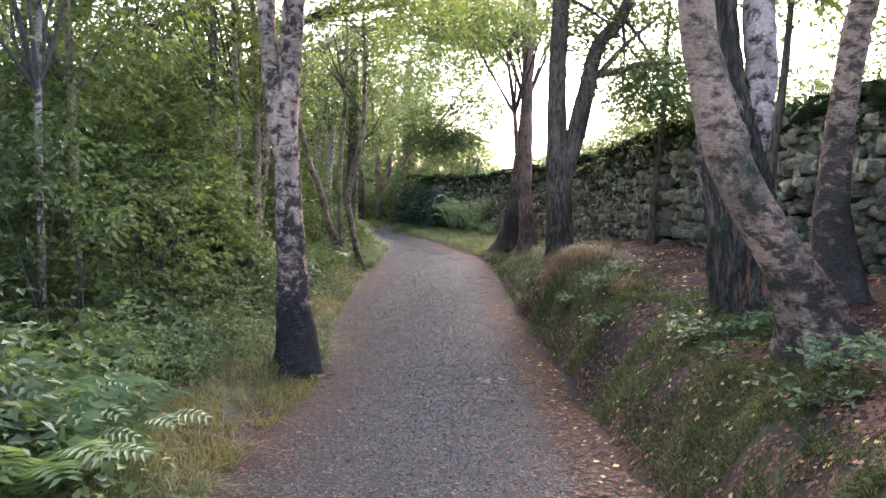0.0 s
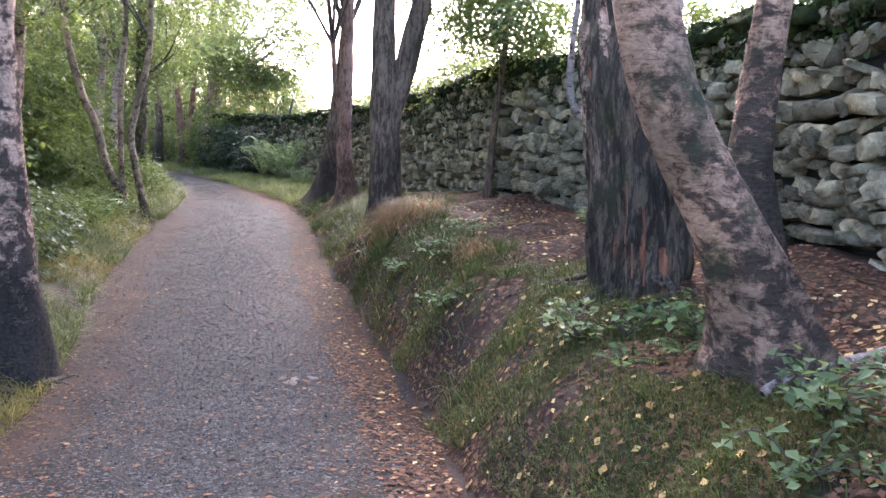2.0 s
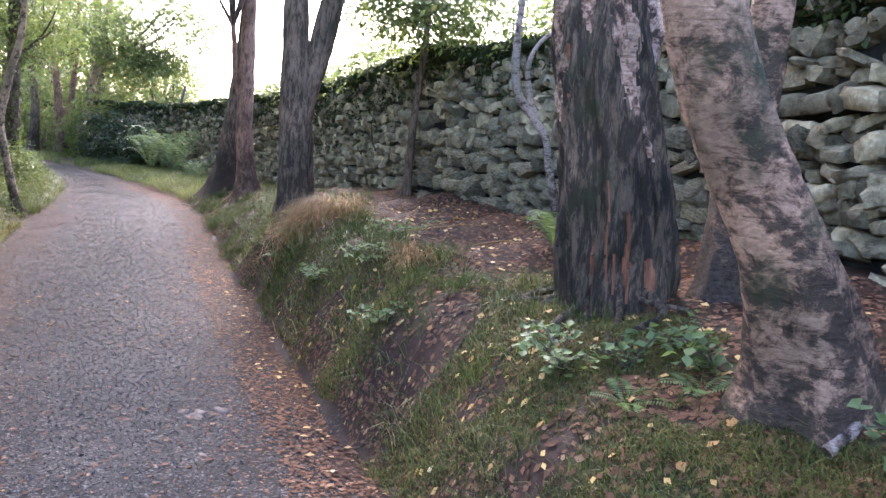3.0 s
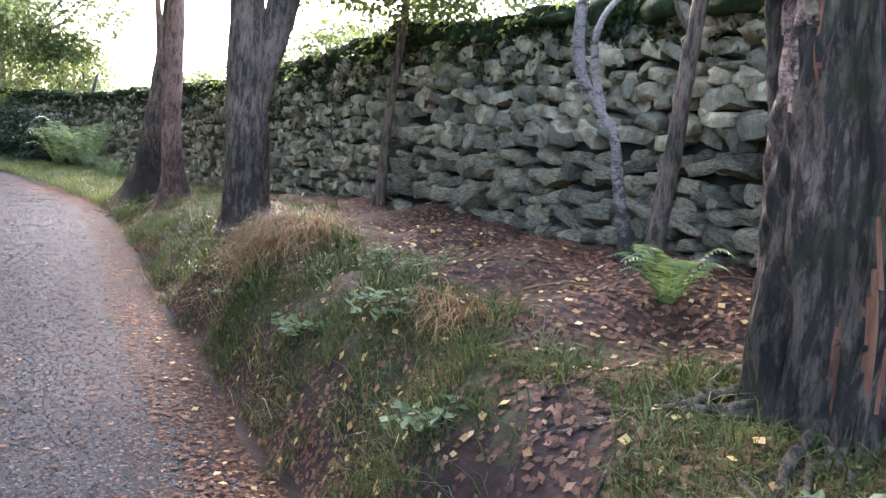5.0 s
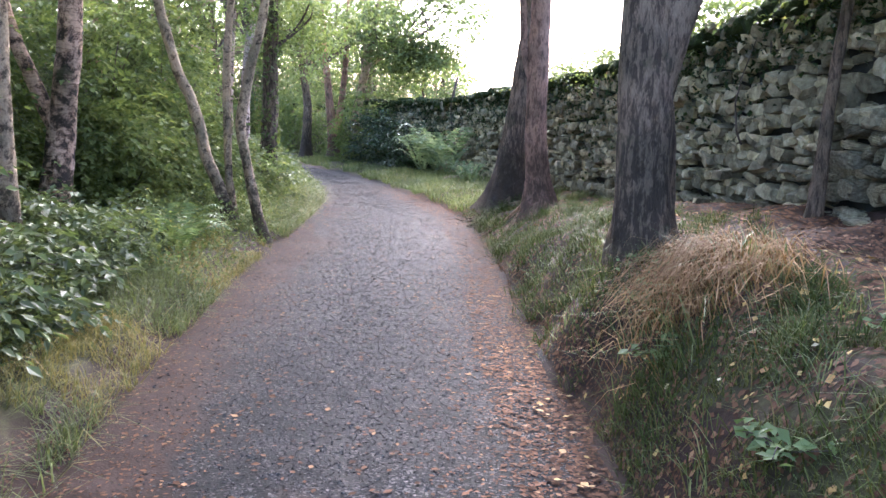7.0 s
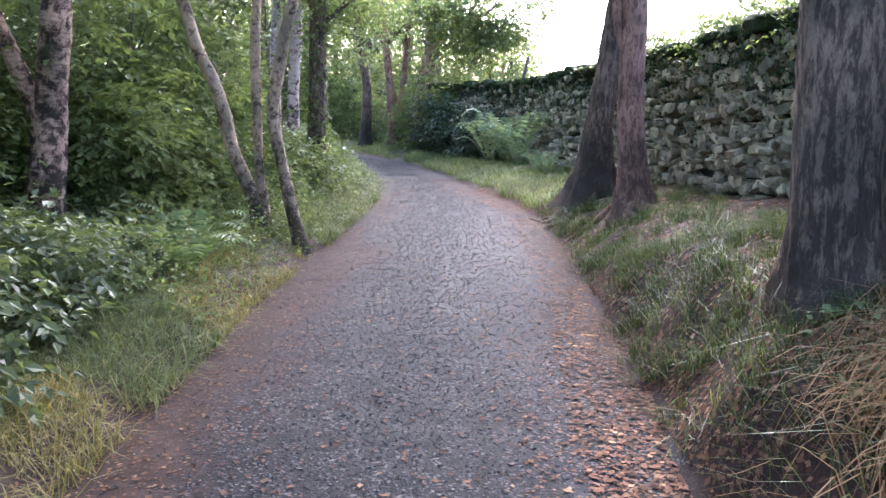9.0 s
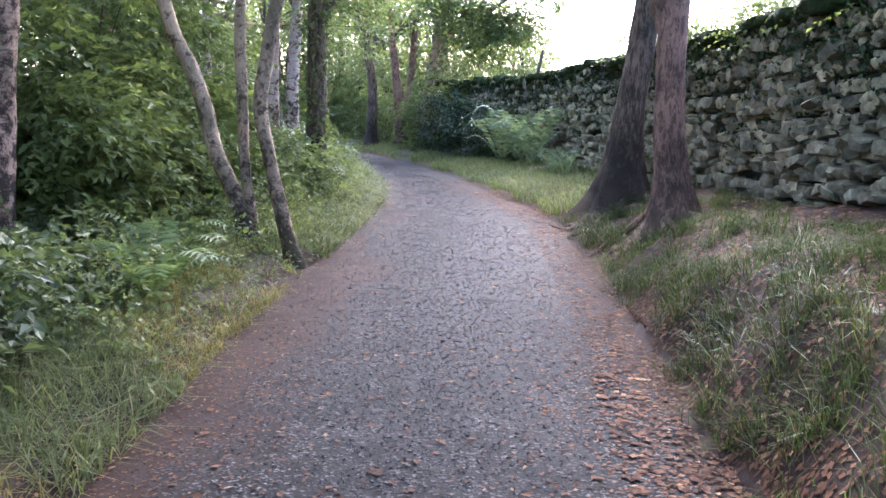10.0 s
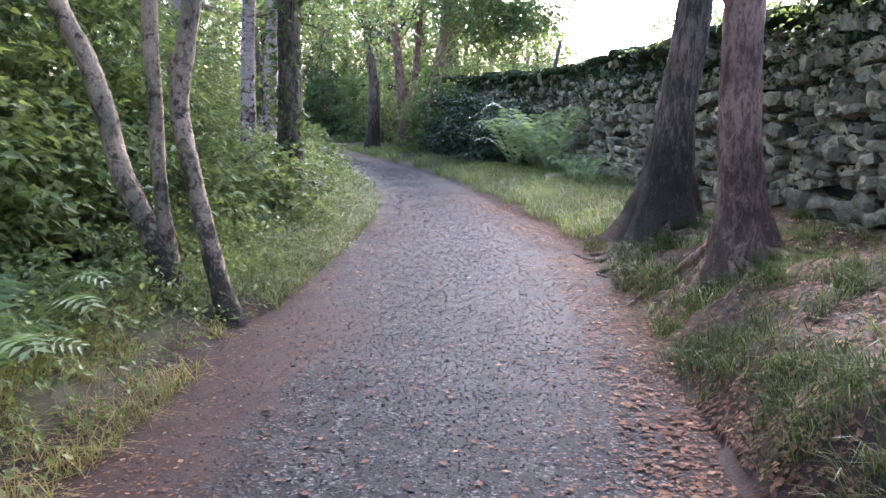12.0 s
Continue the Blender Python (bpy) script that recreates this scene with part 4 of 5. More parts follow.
    for i, (x, y, d) in enumerate(spots):
        lean = r.normal(0, 0.12, 2)
        g = float(ground_z(x, y))
        P = [(x, y, g, d), (x + lean[0] * 0.5, y, g + 1.2, d * 0.8), (x + lean[0] * 0.9 + r.normal(0, 0.05), y + lean[1], g + 2.6, d * 0.7), (x + lean[0] * 2, y + lean[1] * 2, g + 6.5, d * 0.3)]
        near = y < 16
        tree("woodland_tree", [P], (BIRCH_WHITE, SILVER, DARK)[i % 3], ("slim birch among the undergrowth", "slim grey tree among the undergrowth", "slim dark tree among the undergrowth")[i % 3],
             blobs=[((x, y, g + 5.2), (1.8, 1.8, 1.8)), ((x - 0.5, y + 0.8, g + 3.4), (1.5, 1.5, 0.9))], n_clump=70, per=34, size=0.085, leaf=(LEAF_M, LEAF_L)[i % 2], seed=30 + i, group="slim trees in the wood", flare=0.4, foot=0.1, limb_r=0.02)
    # the far wood that closes the view
    for i in range(72):
        x = r.uniform(-34, 0) if i % 3 == 0 else r.uniform(-26, -8.5)
        y = r.uniform(38, 70) if i % 3 == 0 else r.uniform(6, 44)
        if x > -3 and y < 45:
            x -= 4
        g = float(ground_z(x, y))
        h = r.uniform(6, 10)
        P = [(x, y, g, 0.16), (x + r.normal(0, 0.2), y, g + h * 0.4, 0.12), (x + r.normal(0, 0.5), y, g + h * 0.9, 0.04)]
        tree("distant_tree", [P], DARK, "leafy tree deep in the wood", blobs=[((x, y, g + h * 0.62), (2.3, 2.3, h * 0.36)), ((x, y, g + 1.4), (2.0, 2.0, 1.3))], n_clump=80, per=22, size=0.17, leaf=(LEAF_M, LEAF_L)[i % 2], seed=120 + i, group="trees deep in the wood", flare=0.2, seg=8, spread=(0.4, 0.4, 0.25), limb_r=0.03, n_limb=6)


# ---- ground cover ----
def stuff(name, VF, mat, label, category):
    V, F = VF
    return tagged(part(name, V, F, mat), label, category, kind="stuff")


def lying(x, y, size, r, wide, flat, lift):
    """Fallen leaves that follow the slope under them."""
    C = on_ground(x, y)
    V, F = leaves(C, size, r, 0.0, wide, flat)
    g = np.stack([ground_z(x + 0.03, y) - ground_z(x - 0.03, y), ground_z(x, y + 0.03) - ground_z(x, y - 0.03)], 1) / 0.06
    steep = np.linalg.norm(g, axis=1)
    d = np.repeat(g / (steep[:, None] + 1e-6), 4, axis=0)
    along = ((V[:, :2] - np.repeat(C[:, :2], 4, axis=0)) * d).sum(1)
    V[:, :2] -= d * (along * np.repeat(1 - 1 / np.sqrt(1 + steep ** 2), 4))[:, None]
    V[:, 2] += ground_z(V[:, 0], V[:, 1]) - np.repeat(C[:, 2], 4) + lift
    return V, F


def build_cover():
    r = np.random.default_rng(41)

    def scatter(n, y0, y1, u0, u1, edge, sign):
        y = r.uniform(y0, y1, n)
        u = r.uniform(u0, u1, n)
        return edge(y) + sign * u, y
    # left verge
    x, y = scatter(60000, 2.2, 26, -0.08, 1.0, path_l, -1)
    keep = (r.random(len(x)) < 1.1 - (path_l(y) - x) * 0.6) & (vnoise(x, y, 0.16) + 0.6 * vnoise(x, y, 0.5) > -0.25)
    x, y = x[keep], y[keep]
    yellow = (vnoise(x, y, 1.1) > -0.25) & (path_l(y) - x < 0.65) & (y < 16) & (y > 4.5)
    stuff("verge_grass", blades(on_ground(x[~yellow], y[~yellow], -0.01), 0.2, 1.4, 0.006, r), GRASS, "long green grass along the track's verge", "grass")
    stuff("verge_yellow_grass", blades(on_ground(x[yellow], y[yellow], -0.01), 0.14, 1.4, 0.005, r), GRASS_Y, "yellowing grass along the track's verge", "grass")
    # bright grass beyond the roots, to the wall
    n = 26000
    y = r.uniform(18.5, 34, n)
    x = path_r(y) + 0.05 + (wall_x(y) - path_r(y)) * r.random(n) ** 1.2
    keep = (vnoise(x, y, 0.6) + 0.5 * vnoise(x, y, 0.2) > -0.55 + 1.0 * smooth((20.5 - y) / 2)) & (x - path_r(y) > 0.12 * vnoise(x, y, 0.4) + 0.1)
    x, y = x[keep], y[keep]
    stuff("meadow_grass", blades(on_ground(x, y, -0.01), 0.15, 1.1, 0.008, r), GRASS_MEADOW, "bright grass between the track's bend and the wall", "grass")
    n = 12000
    y = r.uniform(26, 40, n)
    x = path_l(y) - r.random(n) * 2.0
    stuff("bend_grass", blades(on_ground(x, y, -0.01), 0.2, 0.7, 0.01, r), GRASS, "grass on the inside of the bend", "grass")
    # moss and short grass on the bank
    x, y = scatter(150000, 3.0, 18, 0.08, 1.25, path_r, 1)
    y = 3 + (y - 3) * np.sqrt((y - 3) / 15)
    keep = vnoise(x, y, 0.33) + 0.5 * vnoise(x, y, 0.9) > 0.0 - 0.2 * smooth((8 - y) / 2) + 0.9 * smooth((x - path_r(y) - 0.75) / 0.4) + 1.25 * smooth((y - 10) / 3)
    x, y = x[keep], y[keep]
    stuff("bank_moss", blades(on_ground(x, y, -0.005), 0.05, 1.0, 0.005, r), MOSSBLADE, "short moss and fine grass on the bank", "moss")
    # tufts of grass on the bank
    for n, y0, y1, per, h, mat, name, lab in ((170, 6.0, 19, 60, 0.16, GRASS_BANK, "bank_grass", "tufts of drooping grass on the bank"), (70, 6.0, 18, 34, 0.14, GRASS, "bank_green_grass", "bright green grass tufts on the bank"), (150, 11.0, 19, 60, 0.13, GRASS_BANK, "ledge_grass", "grass tufts on the soil before the wall"), (110, 3.0, 7.5, 40, 0.09, GRASS_BANK, "short_bank_grass", "short mossy grass tufts on the bank")):
        cx, cy = scatter(n, y0, y1, 0.06, 1.5 if name == "ledge_grass" else 0.95, path_r, 1)
        B = clumps(np.stack([cx, cy, cx * 0], 1), (0.05, 0.05, 0), per, r)
        stuff(name, blades(on_ground(B[:, 0], B[:, 1], -0.01), h, 1.5, 0.005, r), mat, lab, "grass")
    # leaf litter
    xs, ys = [], []
    for n, a, b, e, s in ((9000, -0.4, 0.25, path_r, 1), (36000, 0.65, 2.4, path_r, 1), (15000, 0.0, 0.9, path_r, 1), (2500, -2.2, 0, path_r, 1), (16000, 0.4, 2.0, path_r, 1)):
        x, y = scatter(n, 3, 22, a, b, e, s)
        keep = (x < wall_x(y) - 0.02) & (r.random(len(x)) < 1 - 0.25 * smooth((y - 12) / 3))
        xs.append(x[keep]), ys.append(y[keep])
    x, y = np.concatenate(xs), np.concatenate(ys)
    stuff("leaf_litter", lying(x, y, 0.042, r, 0.62, 0.88, 0.008), LITTER, "brown fallen leaves over soil and gravel", "leaves")
    m = 46000
    y = 3 + 21 * r.random(m) ** 1.2
    u = np.abs(r.normal(0, 0.4, m)) - 0.15
    side = r.random(m) < 0.62
    x = np.where(side, path_r(y) - u, path_l(y) + u * 1.2)
    stuff("leaf_crumbs", lying(x, y, 0.026, r, 0.55, 0.9, 0.005), LITTER, "small brown leaf fragments along the track's edges", "leaves")
    x, y = scatter(700, 3.2, 11, -0.25, 1.9, path_r, 1)
    stuff("yellow_leaves", lying(x, y, 0.044, r, 0.75, 0.75, 0.022), YELLOW, "fallen yellow birch leaves on the bank", "leaves")
    # gravel
    n = 70000
    y = 3 + 27 * r.random(n) ** 1.5
    w = r.normal(0, 0.42, n)
    x = (path_l(y) + path_r(y)) / 2 + np.clip(w, -1, 1) * (path_r(y) - path_l(y)) / 2
    C = on_ground(x, y, 0.002)
    s = r.uniform(0.003, 0.0075, n) * (1 + (r.random(n) < 0.05) * 0.9)
    d = r.normal(0, 1, (n, 6, 3)) * 0.25 + np.array([[1, 0, 0], [0, 1, 0], [-1, 0, 0], [0, -1, 0], [0, 0, 0.4], [0, 0, -0.5]])
    V = (C[:, None, :] + d * s[:, None, None]).reshape(-1, 3)
    i = np.arange(n)[:, None] * 6
    F = np.concatenate([i + f for f in ([0, 1, 4], [1, 2, 4], [2, 3, 4], [3, 0, 4], [1, 0, 5], [2, 1, 5], [3, 2, 5], [0, 3, 5])], 1).reshape(-1, 3)
    stuff("loose_gravel", (V, F), PEBBLE, "loose grey and pale chippings on the track", "gravel")


def frond(base, way, length, r, rise=0.6):
    """One fern frond: an arching midrib with paired, tapering leaflets."""
    n = 16
    t = np.linspace(0.08, 1, n)
    way = np.array([way[0], way[1], 0.0])
    side = np.array([-way[1], way[0], 0.0])
    rib = np.asarray(base) + length * (t[:, None] * way * 0.85 + np.array([0, 0, 1.0]) * (rise * np.sin(t * 2.1))[:, None] * 0.75)
    V, F = [], []
    for i in range(n - 1):
        w = length * 0.3 * math.sin(math.pi * (0.12 + 0.88 * (1 - t[i]))) ** 0.8 * (1 - 0.3 * t[i])
        step = (rib[i + 1] - rib[i])
        for s in (-1, 1):
            tip = rib[i] + side * s * w + step * 0.9 + np.array([0, 0, -0.12 * w])
            k = len(V)
            V += [rib[i], rib[i] + side * s * w * 0.5 + step * 0.75 + np.array([0, 0, 0.02 * w]), tip, rib[i] + side * s * w * 0.5 - step * 0.05]
            F += [(k, k + 1, k + 2), (k, k + 2, k + 3)]
    return np.array(V), np.array(F)


def fern(x, y, n, length, label, seed, rise=0.6, mat=FERN):
    r = np.random.default_rng(seed)
    g = float(ground_z(x, y))
    t = thing("fern", x, y, g, label, "fern", "ferns")
    for i in range(n):
        a = 2 * math.pi * (i + r.random() * 0.6) / n
        V, F = frond((x, y, g), (math.cos(a), math.sin(a)), length * r.uniform(0.7, 1.1), r, rise * r.uniform(0.7, 1.3))
        part("frond", V, F, mat, t)


def build_ferns():
    fern(2.62, 7.6, 13, 0.34, "small bright fern beside the old trunk", 1, 1.0)
    fern(1.75, 5.3, 5, 0.22, "low fern on the mossy bank", 2, 0.3)
    fern(1.95, 5.15, 5, 0.24, "low fern on the mossy bank", 3, 0.3)
    for i, (x, y, l) in enumerate([(0.62, 25.6, 1.05), (0.3, 26.0, 1.0), (0.85, 24.8, 0.9), (1.25, 22.6, 0.4), (1.1, 23.2, 0.45)]):
        fern(x, y, 9, l, "large pale bracken clump before the wall", 10 + i, 1.2, BRACKEN)
    for i, (x, y) in enumerate([(-1.85, 3.7), (-2.25, 4.2), (-1.9, 3.9), (-2.2, 4.6), (-1.75, 4.4), (-2.3, 5.4), (-2.2, 15.0), (-2.0, 14.2), (-2.6, 3.6)]):
        fern(x, y, 11, 0.72 if i < 2 else 0.6, "green fern at the verge's edge", 30 + i, 0.85)


def build_dry_grass():
    r = np.random.default_rng(77)
    for cx, cy, sx, sy, n, h, lab in ((1.64, 10.5, 0.15, 0.28, 1900, 0.36, "mound of straw-coloured dry grass hanging over the bank"), (1.75, 8.0, 0.06, 0.09, 220, 0.19, "small tuft of orange dry grass")):
        g = float(ground_z(cx, cy))
        t = thing("dry_grass_tuft", cx, cy, g, lab, "grass")
        x, y = r.normal(cx, sx, n), r.normal(cy, sy, n)
        B = on_ground(x, y, 0.0)
        L = h * r.uniform(0.5, 1.25, n)
        a = r.normal(math.pi + 0.25, 1.5, n)
        d = np.stack([np.cos(a), np.sin(a), np.zeros(n)], 1)
        s = np.stack([-np.sin(a), np.cos(a), np.zeros(n)], 1) * 0.0026
        up = np.array([0, 0, 1.0])
        rows = [B, B + up * (L * 0.34)[:, None] + d * (L * 0.25)[:, None], B + up * (L * r.uniform(0.15, 0.4, n))[:, None] + d * (L * 0.62)[:, None], B + up * (L * r.uniform(-0.25, 0.25, n))[:, None] + d * (L * 0.92)[:, None]]
        V = np.stack([rows[0] - s, rows[0] + s, rows[1] - s, rows[1] + s, rows[2] - s * 0.8, rows[2] + s * 0.8, rows[3]], 1).reshape(-1, 3)
        k = np.arange(n)[:, None] * 7
        F = np.concatenate([k + f for f in ([0, 1, 3], [0, 3, 2], [2, 3, 5], [2, 5, 4], [4, 5, 6])], 1).reshape(-1, 3)
        part("hanging_straw", V, F, STRAW, t)
        V, F = blades(on_ground(r.normal(cx - 0.1, sx, n // 5), r.normal(cy, sy, n // 5)), h * 0.7, 1.3, 0.006, r, 0.7)
        tagged(part("green_undergrowth", V, F, GRASS, t, "green grass through the straw"), kind="stuff")


def build_overhang():
    """Leafy boughs that reach over the track and the gap above the wall."""
    r = np.random.default_rng(88)
    rows = [(-1.6, 13.0, 5.2, 1.6, 1.5, 0.9, 60), (0.3, 13.5, 4.1, 1.2, 1.2, 0.5, 70), (-0.6, 11.0, 4.0, 1.0, 1.0, 0.4, 50), (-0.6, 16.5, 4.6, 1.6, 1.6, 0.8, 80), (-0.3, 20.0, 4.5, 1.7, 1.7, 0.9, 90), (-1.2, 24.0, 4.4, 1.8, 1.8, 1.3, 110),
            (-2.2, 27.5, 4.0, 1.8, 1.8, 1.6, 120), (0.2, 25.0, 5.6, 1.8, 1.8, 0.9, 70), (1.1, 18.5, 4.7, 1.2, 1.5, 0.7, 70), (0.9, 22.0, 5.4, 1.4, 1.6, 1.0, 90), (0.9, 28.5, 5.6, 1.6, 1.6, 1.5, 90), (-2.6, 19.0, 3.4, 1.2, 1.5, 1.0, 80), (-3.0, 26.0, 2.6, 1.2, 1.6, 1.2, 80)]
    for i, (x, y, z, a, b, c, n) in enumerate(rows):
        tx = float(path_l(y)) - 3.0 - 0.8 * r.random()
        g = float(ground_z(tx, y))
        d = 0.07 + 0.03 * r.random()
        P = [(tx, y, g, d), (tx - 0.1, y, g + 1.5, d * 0.85), (tx + 0.1, y, g + 3.2, d * 0.7), ((tx + x) / 2, y, z - 0.2, d * 0.45), (x + 0.4, y, z + 0.2, d * 0.15)]
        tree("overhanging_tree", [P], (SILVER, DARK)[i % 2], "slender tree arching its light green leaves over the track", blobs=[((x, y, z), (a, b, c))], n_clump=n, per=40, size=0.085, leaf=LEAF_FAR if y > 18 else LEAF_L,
             seed=200 + i, group="trees arching over the track", flare=0.3, foot=0.1, limb_r=0.018, n_limb=16)
    # leafy growth that hangs over the wall's coping, and dark shrubs at its far end
    for i, y in enumerate(np.arange(8.2, 22, 1.15)):
        x = float(wall_x(y)) + 0.42
        z = float(wall_top(y)) + r.uniform(0.05, 0.25)
        bush("coping_shrub", x + 0.3, y, [((x, y, z), (0.42, 0.75, r.uniform(0.2, 0.42)))], 30, 34, 0.06, (LEAF_M, LEAF_L)[i % 2], "leafy shoots hanging over the wall's coping", 1500 + i, stems=8, group="growth over the coping", spread=(0.14, 0.2, 0.09))
    for i, (x, y, h) in enumerate([(0.25, 27.6, 1.3), (-0.5, 28.8, 1.5), (-1.0, 30.2, 1.7), (-0.3, 31.5, 2.2), (-1.6, 31.8, 2.3), (-2.4, 34.2, 2.8), (-3.2, 35.6, 3.0), (-4.2, 37.2, 3.0), (-5.2, 39.0, 3.2), (-0.6, 33.5, 2.8), (-6.4, 41.0, 3.4)]):
        bush("far_shrub", x, y, [((x, y, h * 0.35 - 0.3), (0.7, 0.8, h * 0.6))], 110, 40, 0.08, LEAF_IVY if y < 31.4 else LEAF_L, "thick shrub against the far end of the wall", 1600 + i, group="shrubs by the far wall")
    # the leafy screen of the wood beyond the bend
    for i in range(26):
        x = -9.5 + 11.0 * (i / 25) + r.normal(0, 0.4)
        y = 39.0 + 5.0 * r.random() + 0.35 * max(x, 0)
        g = float(ground_z(x, y))
        h = r.uniform(5.0, 8.0) if x < -0.2 else r.uniform(3.2, 4.6)
        P = [(x, y, g, 0.12), (x + r.normal(0, 0.15), y, g + h * 0.45, 0.09), (x + r.normal(0, 0.4), y, g + h * 0.9, 0.03)]
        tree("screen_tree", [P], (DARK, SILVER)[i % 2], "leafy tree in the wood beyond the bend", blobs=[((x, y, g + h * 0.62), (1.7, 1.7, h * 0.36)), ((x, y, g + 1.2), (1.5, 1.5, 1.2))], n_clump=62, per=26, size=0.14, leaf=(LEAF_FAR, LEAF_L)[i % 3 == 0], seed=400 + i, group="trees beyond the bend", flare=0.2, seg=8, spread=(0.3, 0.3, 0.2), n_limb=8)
    # leafy plants that crowd the verge
    n = 8000
    y = r.uniform(2.4, 25, n)
    u = np.abs(r.normal(0.55, 0.3, n))
    x = path_l(y) - u
    keep = (vnoise(x, y, 0.8) > -0.35) & ((y > 12.5) | (u > 0.5))
    x, y, u = x[keep], y[keep], u[keep]
    C = on_ground(x, y) + np.stack([x * 0, x * 0, 0.03 + r.random(len(x)) * np.minimum(0.5, 0.12 + 0.45 * u)], 1)
    C = clumps(C, (0.05, 0.05, 0.03), 4, r)
    stuff("verge_plants", leaves(C, 0.045, r, 0.25, 0.55), LEAF_M, "low leafy plants crowding the verge", "plants")




def build_roots():
    """Roots that run over the soil, and torn strips on the old trunk."""
    r = np.random.default_rng(91)
    for ob, mat, n, a0, a1, L0, L1, rad in (("red_barked_tree", REDBARK, 10, 1.9, 5.4, 0.45, 0.9, 0.05), ("dark_tree", DARK, 11, 2.6, 5.4, 0.45, 0.9, 0.055), ("birch_tree", DARK, 5, 3.6, 6.4, 0.25, 0.4, 0.035), ("old_birch", TORN, 11, 1.7, 5.0, 0.6, 1.4, 0.024), ("leaning_birch", BIRCH_TAN, 4, -0.6, 1.2, 0.3, 0.6, 0.06), ("forked_tree", DARK, 5, -1.2, 1.2, 0.3, 0.6, 0.045)):
        t = bpy.data.objects[ob]
        x0, y0 = t.location.x, t.location.y
        for i in range(n):
            a = a0 + (a1 - a0) * (i + r.random() * 0.8) / n
            L = r.uniform(L0, L1)
            d = np.linspace(0.1, L, 7)
            b = a + np.cumsum(r.normal(0, 0.16, 7))
            xs, ys = x0 + d * np.cos(b), y0 + d * np.sin(b)
            k = np.linspace(1, 0.25, 7) * rad * r.uniform(0.6, 1.2)
            zs = ground_z(xs, ys) + k * 0.35 + np.array([0.16, 0.07, 0.02, 0, 0, 0, -0.02])
            stem("root", np.stack([xs, ys, zs, k], 1), mat, t, 22, 8, 0.15, 0, 900 + i, 0, 0.5)


def bramble(x, y, n, reach, label, seed, size=0.05, mat=FERN):
    """Arching shoots with paired leaves."""
    r = np.random.default_rng(seed)
    g = float(ground_z(x, y))
    t = thing("bramble", x, y, g, label, "plant", "small leafy plants")
    sprays = []
    for i in range(n):
        a = r.random() * 2 * math.pi
        L = reach * r.uniform(0.6, 1.2)
        k = np.linspace(0, 1, 7)
        xs, ys = x + L * k * math.cos(a), y + L * k * math.sin(a)
        zs = g + L * (0.75 * np.sin(k * 2.3)) * r.uniform(0.5, 1.0)
        zs = np.maximum(zs, ground_z(xs, ys) + 0.02)
        st = stem("shoot", np.stack([xs, ys, zs, np.linspace(0.004, 0.0015, 7)], 1), TWIG, t, 14, 5, 0.1, 0, seed + i, 0, 0.5)
        C = np.stack([xs, ys, zs], 1)[1:]
        sprays.append(leaves(np.repeat(C, 3, 0) + r.normal(0, size * 0.45, (len(C) * 3, 3)), size, r, 0.15, 0.72, 0.3))
    V, F = joined(sprays)
    part("foliage", V, F, mat, t)


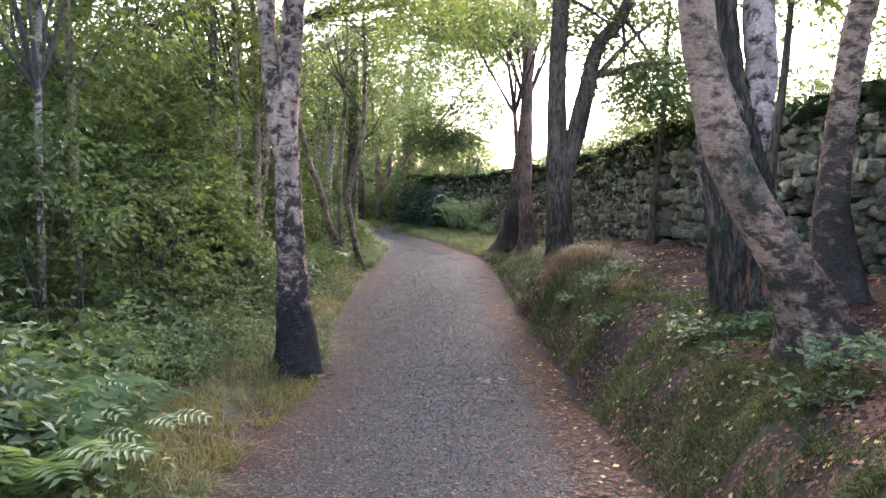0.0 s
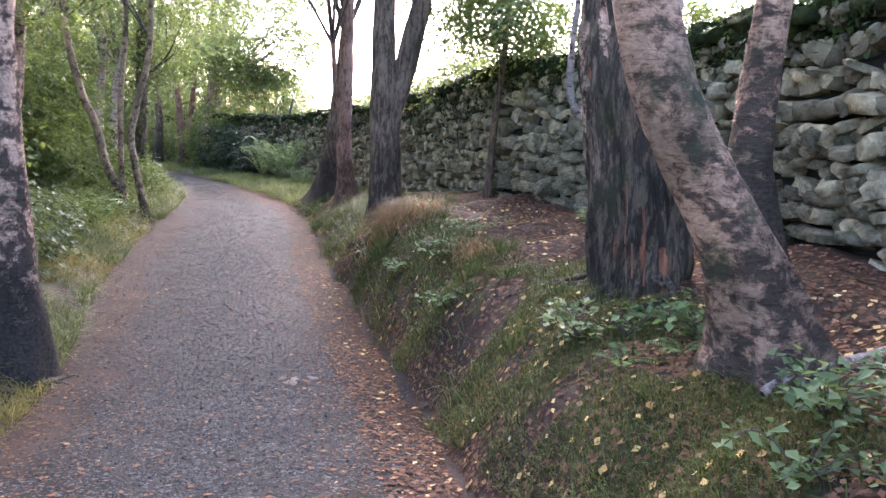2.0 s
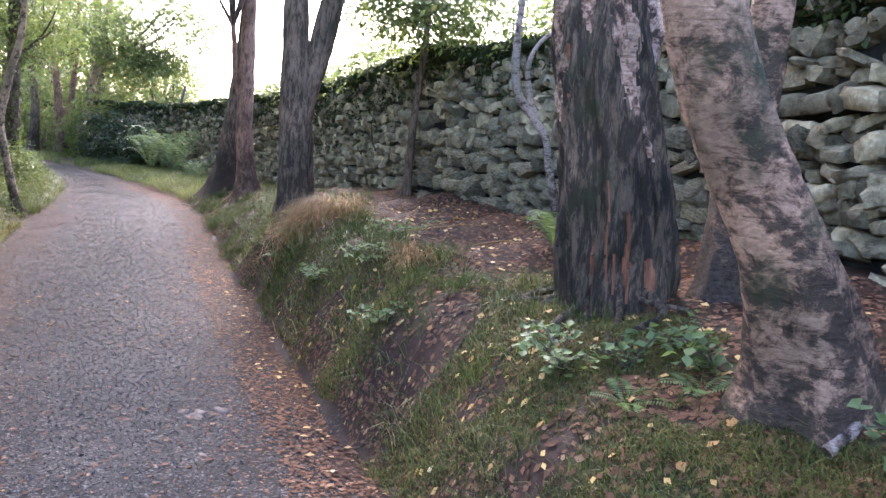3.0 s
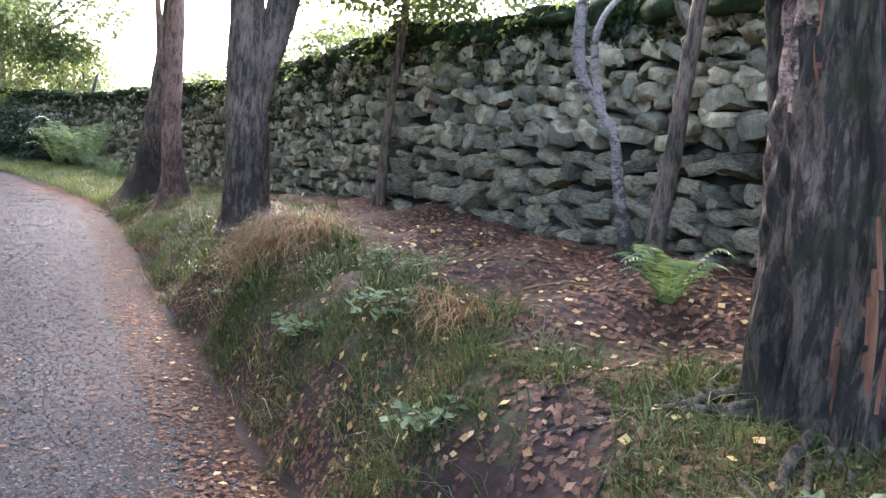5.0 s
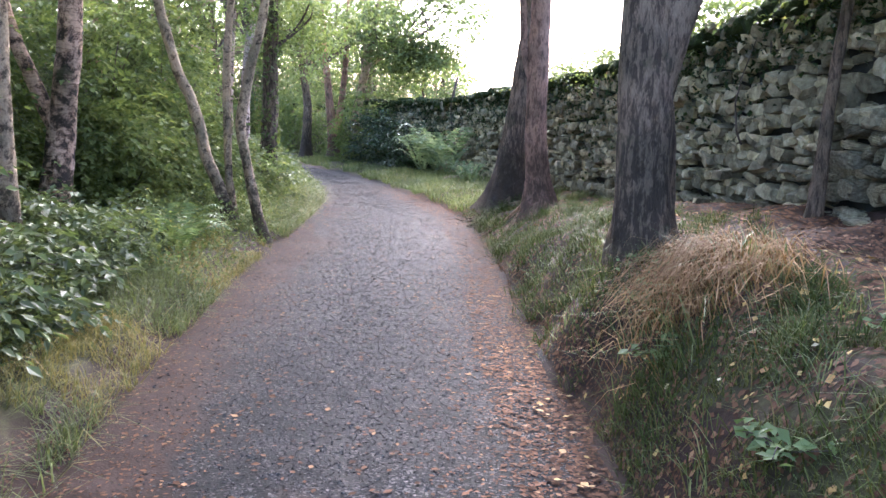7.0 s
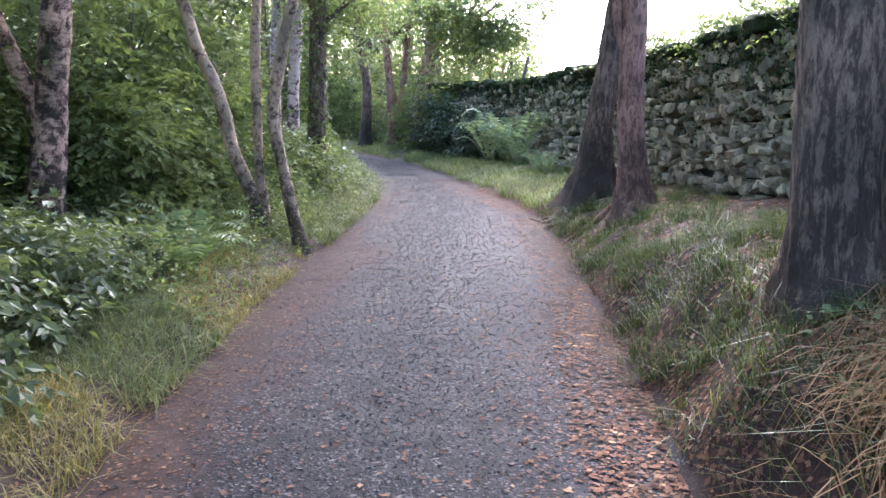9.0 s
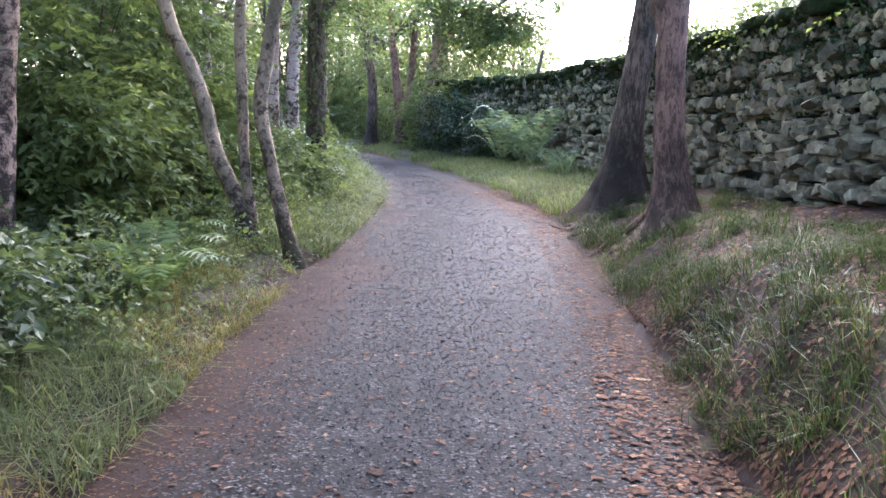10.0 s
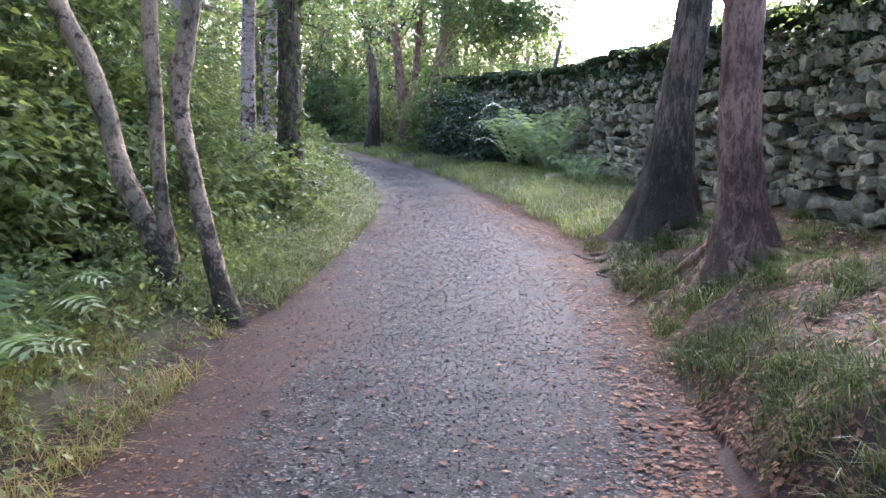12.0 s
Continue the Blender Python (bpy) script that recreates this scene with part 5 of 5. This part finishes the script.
def build_small_things():
    r = np.random.default_rng(93)
    for i, (x, y, n, reach, s) in enumerate([(1.72, 5.75, 7, 0.2, 0.05), (1.9, 5.55, 5, 0.2, 0.05), (2.15, 5.35, 6, 0.22, 0.055), (1.55, 8.2, 5, 0.16, 0.06), (1.4, 7.3, 4, 0.14, 0.05), (1.33, 8.9, 4, 0.15, 0.06), (1.5, 11.1, 8, 0.2, 0.05), (1.42, 10.9, 6, 0.2, 0.05), (1.62, 10.95, 6, 0.18, 0.05), (1.3, 10.2, 5, 0.15, 0.05), (1.95, 4.2, 8, 0.3, 0.06), (2.2, 4.0, 8, 0.3, 0.06), (1.75, 4.0, 6, 0.25, 0.05), (2.1, 9.0, 6, 0.18, 0.05), (1.9, 9.3, 5, 0.18, 0.05)]):
        bramble(x, y, n, reach, "small bramble with pale green leaves on the bank", 700 + 20 * i, s)
    for i, (x, y) in enumerate([(-1.75, 3.75), (-2.0, 4.15), (-2.3, 5.2), (-2.6, 4.7), (-2.4, 5.9), (-2.2, 6.6)]):
        bramble(x, y, 9, 0.4, "leafy bramble at the edge of the wood", 1100 + 20 * i, 0.085, LEAF_L)
    # stones set in the track, and a post on the far wall
    for x, y, a, k in ((0.4, 7.45, 0.09, 7), (0.37, 6.75, 0.045, 4), (0.55, 8.4, 0.04, 3)):
        t = thing("stone_patch", x, y, float(ground_z(x, y)) - 0.013, "pale tan stones worn flush with the gravel", "stone", "stones set in the track")
        for _ in range(k):
            P, Fc = stone_shape(r, 3)
            c, q = r.normal(0, a * 0.6, 2), r.random() * 6
            P = P * np.array([a * r.uniform(0.6, 1.3), a * r.uniform(0.6, 1.3), 0.035])
            P = np.stack([P[:, 0] * math.cos(q) - P[:, 1] * math.sin(q) + c[0], P[:, 0] * math.sin(q) + P[:, 1] * math.cos(q) + c[1], P[:, 2] - abs(r.normal(0, 0.004))], 1)
            part("stone", P + np.array(t.location), Fc, PALE_STONE, t, "", True)
    V, F, _ = tube([(1.05, 26.8, 0.6, 0.035), (1.0, 26.8, 1.3, 0.034), (1.12, 26.8, 1.95, 0.03)], 12, 8, 0.05, 0, 5)
    ob = part("fence_post", V - np.array([1.05, 26.8, 0.6]), tidy(F), TWIG, None, "", True)
    ob.location = (1.05, 26.8, 0.6)
    tagged(ob, "dark leaning wooden post at the wall", "post")
    # fallen branches and dead stalks
    for i, (x, y, a, L, rad, mat, lab) in enumerate([(2.0, 4.62, 0.35, 0.5, 0.022, BIRCH_WHITE, "short broken birch branch lying on the leaves"), (2.45, 4.75, -0.2, 0.35, 0.02, BIRCH_WHITE, "short broken birch branch lying on the leaves"),
                                                     (1.95, 8.9, 0.2, 0.55, 0.006, STRAW, "pale dead stalk lying on the bank"), (2.0, 9.15, 0.5, 0.5, 0.005, STRAW, "pale dead stalk lying on the bank"), (2.3, 8.3, -0.2, 0.4, 0.006, STRAW, "pale dead stalk lying on the bank"),
                                                     (1.75, 6.0, 0.7, 0.7, 0.012, DARK, "dark dead stick lying on the bank"), (1.9, 6.6, 0.5, 0.8, 0.014, DARK, "dark dead stick lying on the bank"), (1.65, 7.0, 0.8, 0.5, 0.01, DARK, "dark dead stick lying on the bank"), (0.75, 23.9, 0.25, 0.7, 0.03, BIRCH_WHITE, "bleached fallen log before the wall"), (0.8, 24.4, 0.1, 0.6, 0.025, BIRCH_WHITE, "bleached fallen log before the wall")]):
        k = np.linspace(0, 1, 6)
        xs = x + L * k * math.cos(a) + r.normal(0, 0.01, 6)
        ys = y + L * k * math.sin(a) + r.normal(0, 0.01, 6)
        zs = ground_z(xs, ys) + rad + 0.012
        zs = np.maximum(zs, np.interp(k, [0, 1], [zs[0], zs[-1]]))
        V, F, _ = tube(np.stack([xs, ys, zs, rad * np.linspace(1, 0.6, 6)], 1), 16, 8, 0.15, 0, 800 + i)
        V = V - np.array([x, y, zs[0]])
        ob = part("fallen_branch", V, tidy(F), mat, None, "", True, {"rise": np.zeros(len(V))})
        ob.location = (x, y, float(zs[0]))
        tagged(ob, lab, "branch")


build_wall()
build_path_trees()
build_bank_trees()
build_wood()
build_cover()
build_ferns()
build_dry_grass()
build_overhang()
build_roots()
build_small_things()
